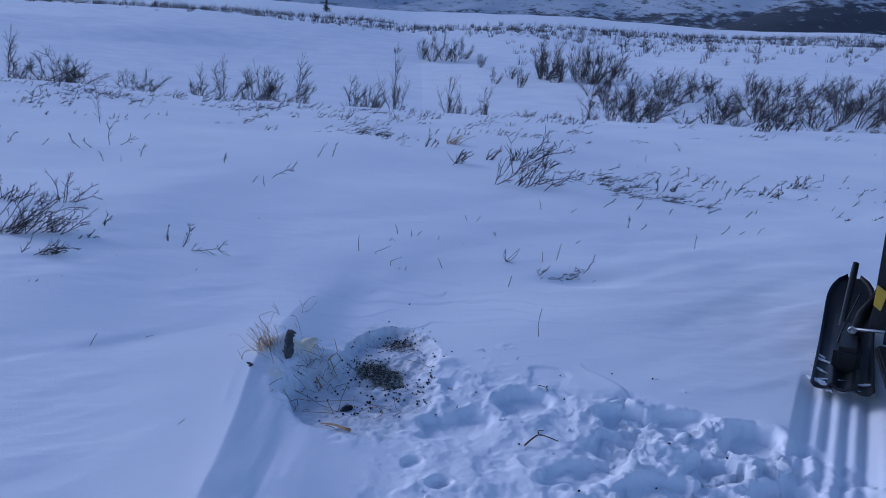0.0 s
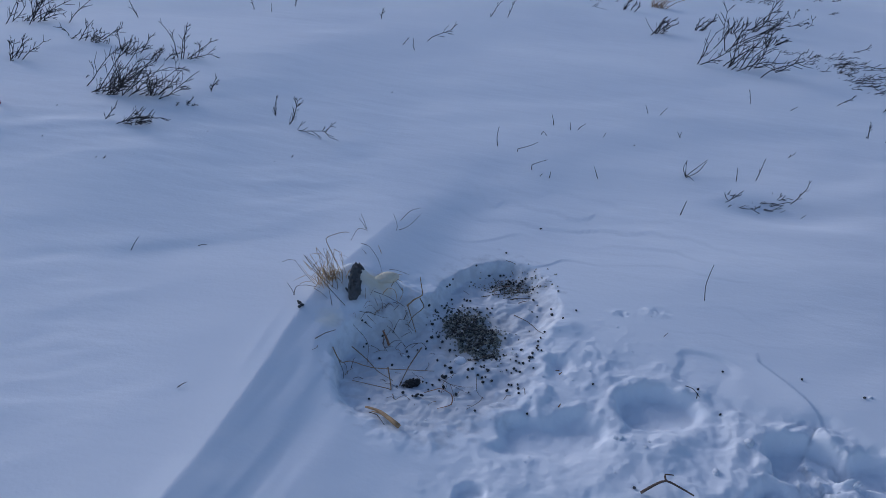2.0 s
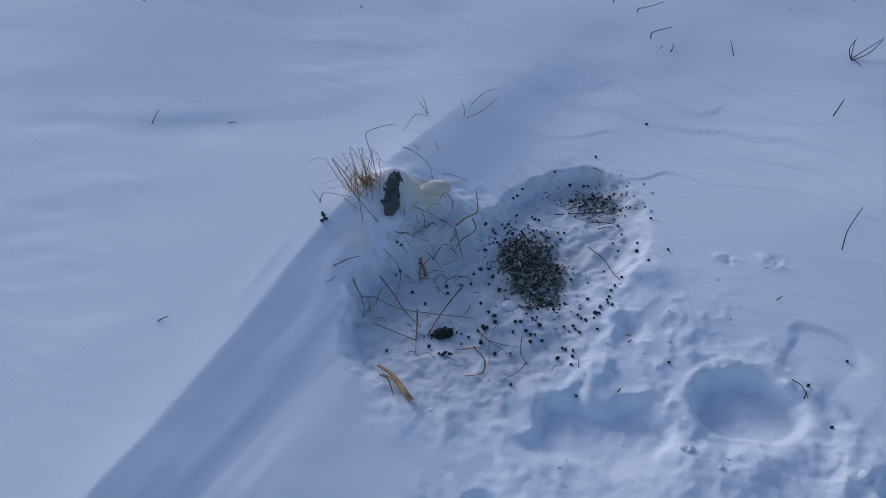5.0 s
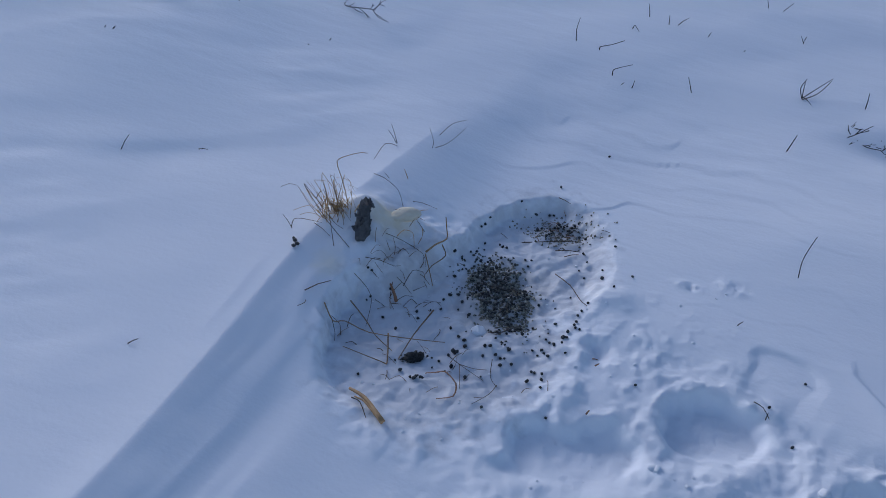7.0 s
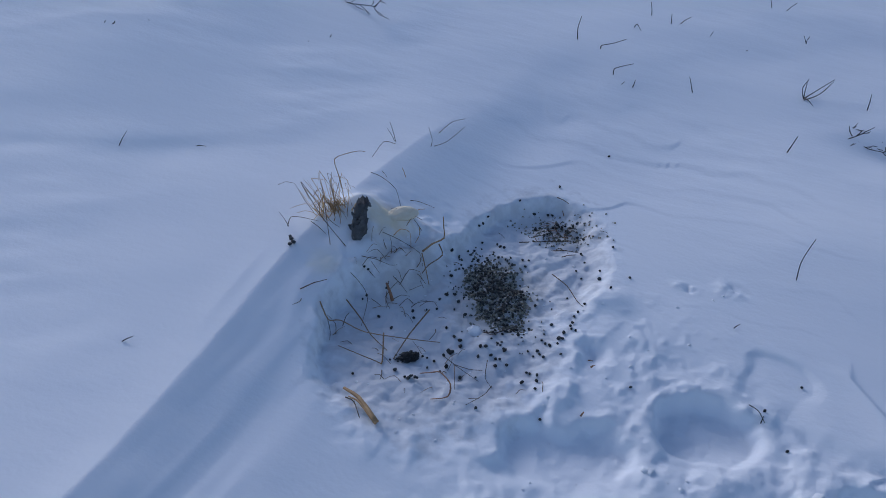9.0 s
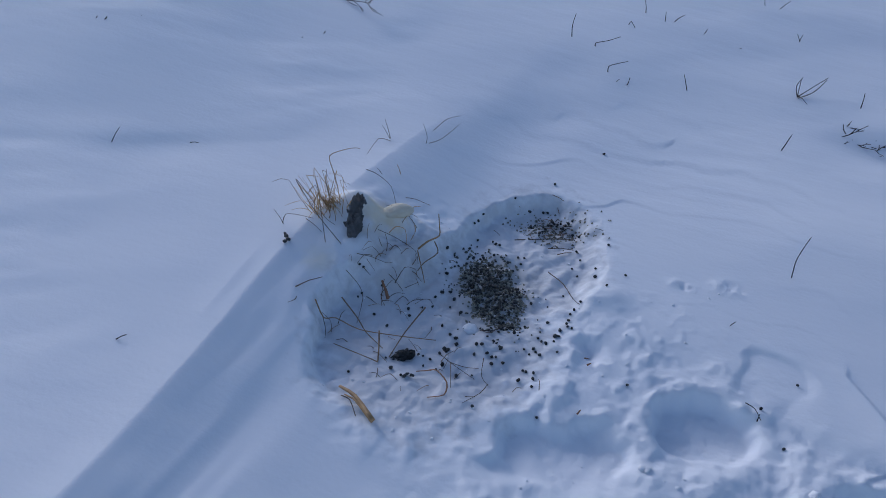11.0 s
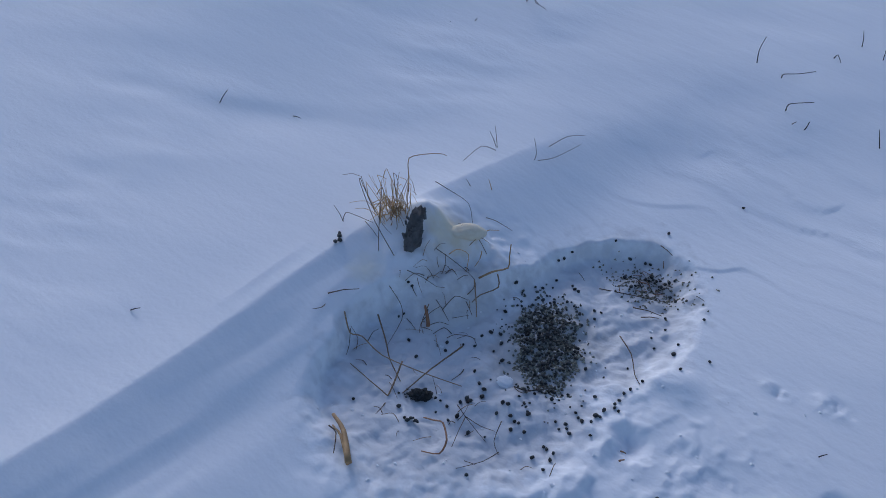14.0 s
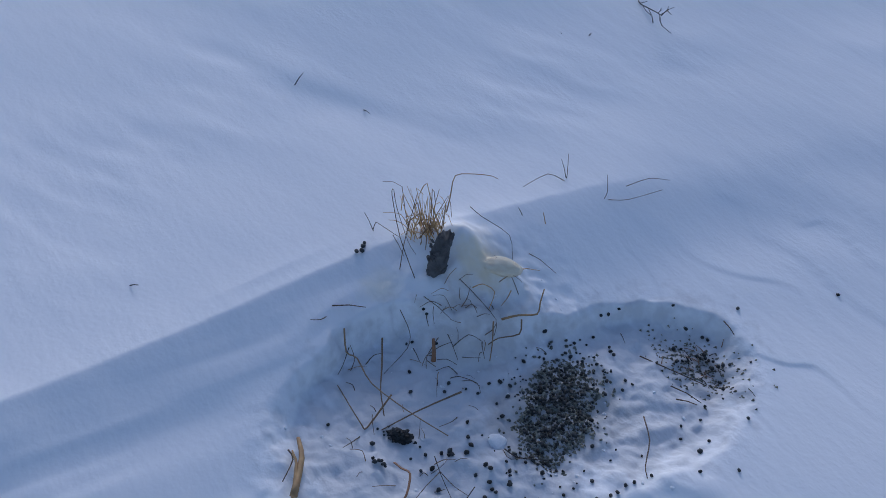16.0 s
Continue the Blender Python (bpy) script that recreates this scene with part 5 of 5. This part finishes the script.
tagged(new("crushed_droppings", crushed.mesh("crushed_droppings", CRUSHED)), "crushed olive-grey droppings trodden into the snow", "droppings", kind="stuff")

crumbs = Geo()
for k in range(1300):
    if k < 950:
        x, y, r = heap_place(1.2)
    else:
        x, y = -0.19 + dung_rnd.gauss(0, 0.055), 3.635 + dung_rnd.gauss(0, 0.035)
    z, s = ground_z(x, y), dung_rnd.uniform(0.002, 0.0055)
    b = len(crumbs.verts)
    for q in ((1, 0, 0), (-0.6, 0.9, 0), (-0.5, -0.8, 0), (0.1, 0.1, 1.0)):
        crumbs.verts.append(Vector((x + s * q[0] * dung_rnd.uniform(0.5, 1.4), y + s * q[1] * dung_rnd.uniform(0.5, 1.4), z + s * q[2])))
    crumbs.faces += [(b, b + 1, b + 3), (b + 1, b + 2, b + 3), (b + 2, b, b + 3)]
tagged(new("dropping_crumbs", crumbs.mesh("dropping_crumbs", CRUMB, False)), "grey-brown crumbs of broken droppings on the snow", "crumbs", kind="stuff")

# droppings strewn over the far end of the pit
for x, y in ((-0.322, 3.689), (-0.275, 3.696), (-0.238, 3.709), (-0.226, 3.713), (-0.382, 3.579), (-0.392, 3.535), (-0.388, 3.555), (-0.366, 3.494), (-0.325, 3.503), (-0.314, 3.496), (-0.302, 3.493), (-0.371, 3.441), (-0.359, 3.404), (-0.348, 3.410), (-0.330, 3.414), (-0.325, 3.423), (-0.301, 3.442), (-0.280, 3.439), (-0.240, 3.469), (-0.224, 3.473), (-0.225, 3.446), (-0.235, 3.406), (-0.253, 3.634), (-0.244, 3.650), (-0.219, 3.604), (-0.214, 3.618), (-0.209, 3.625), (-0.165, 3.659), (-0.170, 3.660), (-0.132, 3.647), (-0.111, 3.627), (-0.092, 3.602), (-0.118, 3.713), (-0.100, 3.557), (-0.081, 3.521), (-0.092, 3.476), (-0.072, 3.454), (-0.032, 3.484), (-0.025, 3.450), (0.014, 3.395), (-0.020, 3.580), (-0.084, 3.357)):
    pellet(x, y, dung_rnd.uniform(0.75, 1.2), "droppings at the far end of the pit")
# along the pit's open rim and below the heap
for x, y in ((-0.041, 3.283), (-0.046, 3.267), (-0.034, 3.321), (-0.150, 3.286), (-0.091, 3.230), (-0.045, 3.228), (-0.044, 3.245), (-0.040, 3.218), (-0.029, 3.215), (-0.054, 3.201), (-0.060, 3.179), (-0.051, 3.182), (-0.057, 3.157), (-0.097, 3.164), (-0.086, 3.157), (-0.074, 3.151), (-0.097, 3.128), (-0.089, 3.120), (-0.077, 3.110), (-0.118, 3.124), (-0.102, 3.113), (-0.041, 3.129), (-0.100, 3.056), (-0.074, 3.050), (-0.070, 3.033), (-0.099, 3.013), (-0.092, 3.054), (-0.064, 2.998), (-0.213, 3.158), (-0.224, 3.083), (-0.211, 3.084), (-0.191, 3.114), (-0.182, 3.108), (-0.220, 3.058), (-0.192, 3.067), (-0.179, 3.064), (-0.169, 3.065), (-0.172, 3.042), (-0.149, 3.057), (-0.171, 3.098), (-0.167, 3.095), (-0.141, 3.204)):
    pellet(x, y, dung_rnd.uniform(0.75, 1.25), "droppings along the pit rim")
# in the near part of the pit and on its wall
for x, y in ((-0.238, 2.989), (-0.204, 3.000), (-0.298, 3.037), (-0.292, 3.052), (-0.285, 3.045), (-0.459, 2.884), (-0.376, 2.931), (-0.311, 3.009), (-0.277, 3.001), (-0.316, 2.979), (-0.284, 2.981), (-0.271, 3.076), (-0.282, 3.049), (-0.295, 3.096), (-0.278, 3.091), (-0.323, 3.115), (-0.380, 3.213), (-0.397, 3.168), (-0.375, 3.182), (-0.414, 3.126), (-0.424, 3.143), (-0.370, 3.233), (-0.334, 3.198), (-0.301, 3.185), (-0.495, 3.094), (-0.447, 3.065), (-0.548, 3.135), (-0.554, 3.125), (-0.507, 3.167), (-0.343, 2.912), (-0.333, 2.910), (-0.575, 3.177), (-0.565, 3.179), (-0.351, 3.246), (-0.334, 3.226), (-0.419, 3.392), (-0.388, 3.311), (-0.165, 2.890)):
    pellet(x, y, dung_rnd.uniform(0.7, 1.15), "droppings in the near part of the pit")
# single ones further off
for x, y in ((0.132, 3.087), (-0.029, 2.923), (0.419, 3.143), (0.492, 3.255), (0.475, 3.055), (0.050, 3.466), (0.259, 2.708), (-0.235, 3.807), (0.869, 3.226), (0.414, 2.411), (0.784, 2.694), (0.711, 3.273), (0.686, 2.494), (0.987, 2.677), (-0.141, 4.057)):
    pellet(x, y, dung_rnd.uniform(0.85, 1.15), "lone droppings")
# small ones thrown out round the heap
for k in range(60):
    x, y, r = heap_place(2.0)
    if float(pit_edge(x, y)) < 0.9:
        pellet(x, y, dung_rnd.uniform(0.35, 0.65), "small droppings round the heap")
for x, y in ((-0.758, 3.137), (-0.747, 3.127), (-0.766, 3.145), (-0.751, 3.116)):
    pellet(x, y, 1.25, "droppings on the drift's crest")


def dropping_clump(x, y, n, spread, size, turn, label):
    """A long clump of droppings frozen together: each pellet is a part."""
    ob = empty("dropping_clump", x, y, ground_z(x, y))
    tagged(ob, label, "dropping")
    c, q = math.cos(radians(turn)), math.sin(radians(turn))
    if n > 50:
        core = new("core", lump_mesh("core", 77, DUNG, 0.55, 4, 2.6))
        core.parent = ob
        core.matrix_basis = pose(0, 0, 0.006, 0, 0, turn) @ Matrix.Diagonal((1.6 * spread, 0.9 * spread, 0.011, 1))
        tagged(core, "dark frozen mass holding the pellets")
    for k in range(n):
        p = new("pellet", dung_rnd.choice(PELLETS))
        p.parent = ob
        u, v = dung_rnd.gauss(0, spread), dung_rnd.gauss(0, 0.5 * spread)
        dome = math.exp(-(u / (1.6 * spread)) ** 2 - (v / (0.9 * spread)) ** 2)
        rise = dung_rnd.uniform(0.5, 1.0) * (0.022 if n > 50 else 0.006) * dome
        p.matrix_basis = Matrix.Translation(-ob.matrix_world.translation) @ pellet_pose(x + c * u - q * v, y + q * u + c * v, rise, size)


dropping_clump(-0.366, 2.988, 80, 0.0155, 0.60, 38, "dark lumpy clump of frozen droppings in the pit")
dropping_clump(-0.319, 2.922, 7, 0.007, 0.8, 0, "small dark clump of droppings by a dead leaf")
dropping_clump(-0.180, 3.674, 10, 0.02, 1.0, 0, "dark clump of droppings and plant scraps")

clod_rnd = random.Random(41)


def chunk_mesh(name, mat):
    """An angular chunk: the hull of a few random points, its edges slightly worn."""
    bm = bmesh.new()
    for k in range(16):
        v = Vector((clod_rnd.gauss(0, 1), clod_rnd.gauss(0, 1), clod_rnd.gauss(0, 1))).normalized() * clod_rnd.uniform(0.75, 1.1)
        bm.verts.new(v)
    hull = bmesh.ops.convex_hull(bm, input=list(bm.verts))
    bmesh.ops.delete(bm, geom=[v for v in bm.verts if not v.link_faces], context="VERTS")
    bmesh.ops.subdivide_edges(bm, edges=list(bm.edges), cuts=2, use_grid_fill=True)
    bmesh.ops.smooth_vert(bm, verts=list(bm.verts), factor=0.4, use_axis_x=True, use_axis_y=True, use_axis_z=True)
    for v in bm.verts:
        v.co *= 1 + 0.16 * noise.noise(v.co * 2.7 + Vector((len(bm.verts), 0, 0)))
    me = bpy.data.meshes.new(name)
    bm.to_mesh(me)
    bm.free()
    me.polygons.foreach_set("use_smooth", np.full(len(me.polygons), True))
    me.materials.append(mat)
    return me


CLODS = [chunk_mesh("snow_clod", CLOD) for k in range(7)]


def clod(x, y, s, label="small broken clod of snow lying on the surface", group="snow clods"):
    return lump("snow_clod", clod_rnd.choice(CLODS), x, y, ground_z(x, y) + 0.08 * s, s, s * clod_rnd.uniform(0.7, 1.1), s * clod_rnd.uniform(0.5, 0.8), clod_rnd.uniform(0, 360), label, "snow clod", group)


clod(-0.256, 3.138, 0.025, "white angular chunk of snow beside the dropping heap", "")
for x, y, s in ((0.957, 2.717, 0.034), (1.146, 2.596, 0.036), (0.607, 2.532, 0.040), (0.509, 2.376, 0.034), (0.969, 3.120, 0.012), (0.889, 3.235, 0.010), (0.546, 2.950, 0.020), (1.014, 2.892, 0.022), (1.179, 2.698, 0.026)):
    clod(x, y, s)
for k in range(34):
    x, y = clod_rnd.uniform(-0.1, 1.3), clod_rnd.uniform(2.1, 2.95)
    if float(trodden(x, y)) > 0.6:
        clod(x, y, clod_rnd.choice((0.005, 0.007, 0.009, 0.012, 0.016)))
for k in range(80):
    x, y = clod_rnd.uniform(-0.58, 0.30), clod_rnd.uniform(2.72, 3.5)
    clod(x, y, clod_rnd.uniform(0.002, 0.006), "crumb of snow thrown up by boots", "snow crumbs")


# ---- the snowmobile's ski and flank ----
def box_mesh(name, corners, mat, bevel=0.0):
    """A six-sided block from its eight corners: four below, four above."""
    bm = bmesh.new()
    v = [bm.verts.new(c) for c in corners]
    for f in ((3, 2, 1, 0), (4, 5, 6, 7), (0, 1, 5, 4), (1, 2, 6, 5), (2, 3, 7, 6), (3, 0, 4, 7)):
        bm.faces.new([v[i] for i in f])
    if bevel:
        bmesh.ops.bevel(bm, geom=list(bm.edges), offset=bevel, segments=2, affect="EDGES")
    me = bpy.data.meshes.new(name)
    bm.to_mesh(me)
    bm.free()
    me.materials.append(mat)
    return me


def block(x0, x1, y0, y1, z0, z1):
    return [(x0, y0, z0), (x1, y0, z0), (x1, y1, z0), (x0, y1, z0), (x0, y0, z1), (x1, y0, z1), (x1, y1, z1), (x0, y1, z1)]


def snowmobile():
    z = ground_z(SKI_TAIL.x - 0.2, SKI_TAIL.y + 0.25)
    sled = new("snowmobile")
    sled.empty_display_size = 0.1
    sled.matrix_world = pose(SKI_TAIL.x, SKI_TAIL.y, z - 0.013, 0, 0, -math.degrees(math.atan2(SKI_WAY.x, SKI_WAY.y)))
    tagged(sled, "black snowmobile front with a snow-caked plastic ski", "snowmobile")
    # ski: a long plate that turns up at the front, with lips and a middle rib
    geo, rows, cols = Geo(), 40, 17
    for layer in (0.0, -0.012):
        for i in range(rows):
            y = 1.06 * i / (rows - 1)
            rise = 0.205 * max(0, (y - 0.55) / 0.51) ** 2 + 0.02 * max(0, (0.06 - y) / 0.06) ** 2
            w = 0.118 * (1 - 0.04 * y) * math.sqrt(max(0.02, 1 - max(0, (y - 0.88) / 0.185) ** 2.6))
            for k in range(cols):
                q = 2 * k / (cols - 1) - 1
                lip = 0.020 * max(0, (abs(q) - 0.80) / 0.20) ** 2
                rib = 0.026 * math.exp(-((abs(q) - 0.32) / 0.10) ** 2) * max(0, min(1, (0.95 - y) / 0.2))
                geo.verts.append(Vector((w * q, y, 0.016 + rise + lip + rib + layer)))
    n = rows * cols
    for i in range(rows - 1):
        for k in range(cols - 1):
            a = i * cols + k
            geo.faces += [(a, a + 1, a + cols + 1, a + cols), (n + a + cols, n + a + cols + 1, n + a + 1, n + a)]
    edge = [k for k in range(cols)] + [i * cols + cols - 1 for i in range(1, rows)] + [(rows - 1) * cols + k for k in range(cols - 2, -1, -1)] + [i * cols for i in range(rows - 2, 0, -1)]
    for a, b in zip(edge, edge[1:] + edge[:1]):
        geo.faces.append((b, a, n + a, n + b))
    ski = part("ski", geo.mesh("ski", PLASTIC), sled, "black plastic ski with a raised rib")
    for q, y0, y1, wide in ((-0.094, 0.03, 0.15, 0.014), (-0.098, 0.19, 0.27, 0.007), (-0.088, 0.29, 0.40, 0.009), (-0.100, 0.36, 0.44, 0.006), (-0.052, 0.08, 0.17, 0.006), (0.00, 0.00, 0.04, 0.020), (0.055, 0.01, 0.05, 0.016), (-0.05, -0.004, 0.03, 0.022), (0.088, 0.10, 0.16, 0.008)):
        me = lump_mesh("packed_snow", int(1000 * y0) + 3, CLOD, 0.9, 3, 2.6)
        ob = part("packed_snow", me, ski, "snow caked on the ski")
        ob.matrix_basis = pose(q, (y0 + y1) / 2, 0.019, 0, 0, 1400 * q) @ Matrix.Diagonal((wide * 1.1, (y1 - y0) / 2, 0.0030, 1))
    part("saddle", box_mesh("saddle", block(-0.050, 0.060, 0.22, 0.62, 0.02, 0.13), PLASTIC, 0.02), sled)
    part("spindle", Geo().tube([(0.02, 0.44, 0.07), (0.05, 0.46, 0.22), (0.13, 0.50, 0.42)], 0.030, 0.026, 10).mesh("spindle", PLASTIC), sled)
    part("ski_handle", Geo().tube(smooth_line([(-0.030, 0.50, 0.07), (-0.020, 0.72, 0.14), (-0.006, 0.94, 0.26), (0.000, 1.00, 0.315)]), 0.020, 0.016, 8, 0.7).mesh("ski_handle", PLASTIC), sled, "upright black plastic ski handle")
    rod = part("tie_rod", Geo().tube([(0.015, 0.30, 0.195), (0.20, 0.32, 0.20), (0.45, 0.38, 0.23)], 0.007, 0.007, 8).mesh("tie_rod", STEEL), sled, "bare steel tie rod")
    ring = Geo().tube([(0.013 * math.cos(a), 0.0, 0.013 * math.sin(a)) for a in [2 * math.pi * k / 14 for k in range(15)]], 0.006, 0.006, 6)
    end = part("rod_end", ring.mesh("rod_end", STEEL), rod)
    end.matrix_basis = pose(0.012, 0.285, 0.195)
    part("bolt", Geo().tube([(0.012, 0.272, 0.195), (0.012, 0.300, 0.195)], 0.007, 0.007, 6).mesh("bolt", STEEL, False), rod)
    cable = part("brake_cable", Geo().tube(smooth_line([(-0.05, 0.30, 0.04), (-0.03, 0.38, 0.14), (0.0, 0.46, 0.22), (0.03, 0.52, 0.30)]), 0.004, 0.004, 5).mesh("brake_cable", PLASTIC), sled)
    # flank of the body
    panel = [(0.074, 0.30, 0.12), (0.75, 0.30, 0.12), (0.75, 1.35, 0.20), (0.12, 1.35, 0.24), (0.085, 0.34, 0.72), (0.75, 0.34, 0.82), (0.75, 1.30, 0.62), (0.16, 1.30, 0.56)]
    side = part("side_panel", box_mesh("side_panel", panel, PLASTIC, 0.06), sled, "black plastic side panel")
    decal = [(0.078, 0.300, 0.31), (0.108, 0.300, 0.29), (0.108, 0.312, 0.29), (0.078, 0.312, 0.31), (0.082, 0.306, 0.40), (0.125, 0.306, 0.37), (0.125, 0.320, 0.37), (0.082, 0.320, 0.40)]
    part("decal", box_mesh("decal", decal, PAINT_YELLOW, 0.003), side, "yellow decal")
    board = [(0.175, -0.35, 0.08), (0.42, -0.45, 0.08), (0.42, 0.32, 0.10), (0.105, 0.32, 0.10), (0.180, -0.35, 0.115), (0.42, -0.45, 0.115), (0.42, 0.32, 0.135), (0.11, 0.32, 0.135)]
    run = part("running_board", box_mesh("running_board", board, PLASTIC, 0.008), sled, "black running board caked with snow")
    for k in range(7):
        ob = part("packed_snow", lump_mesh("packed_snow", 300 + k, CLOD, 0.6, 2, 1.8), run)
        ob.matrix_basis = pose(0.19 + 0.025 * (k % 3), -0.25 + 0.07 * k, 0.122) @ Matrix.Diagonal((0.022, 0.03, 0.010, 1))
    return sled


snowmobile()
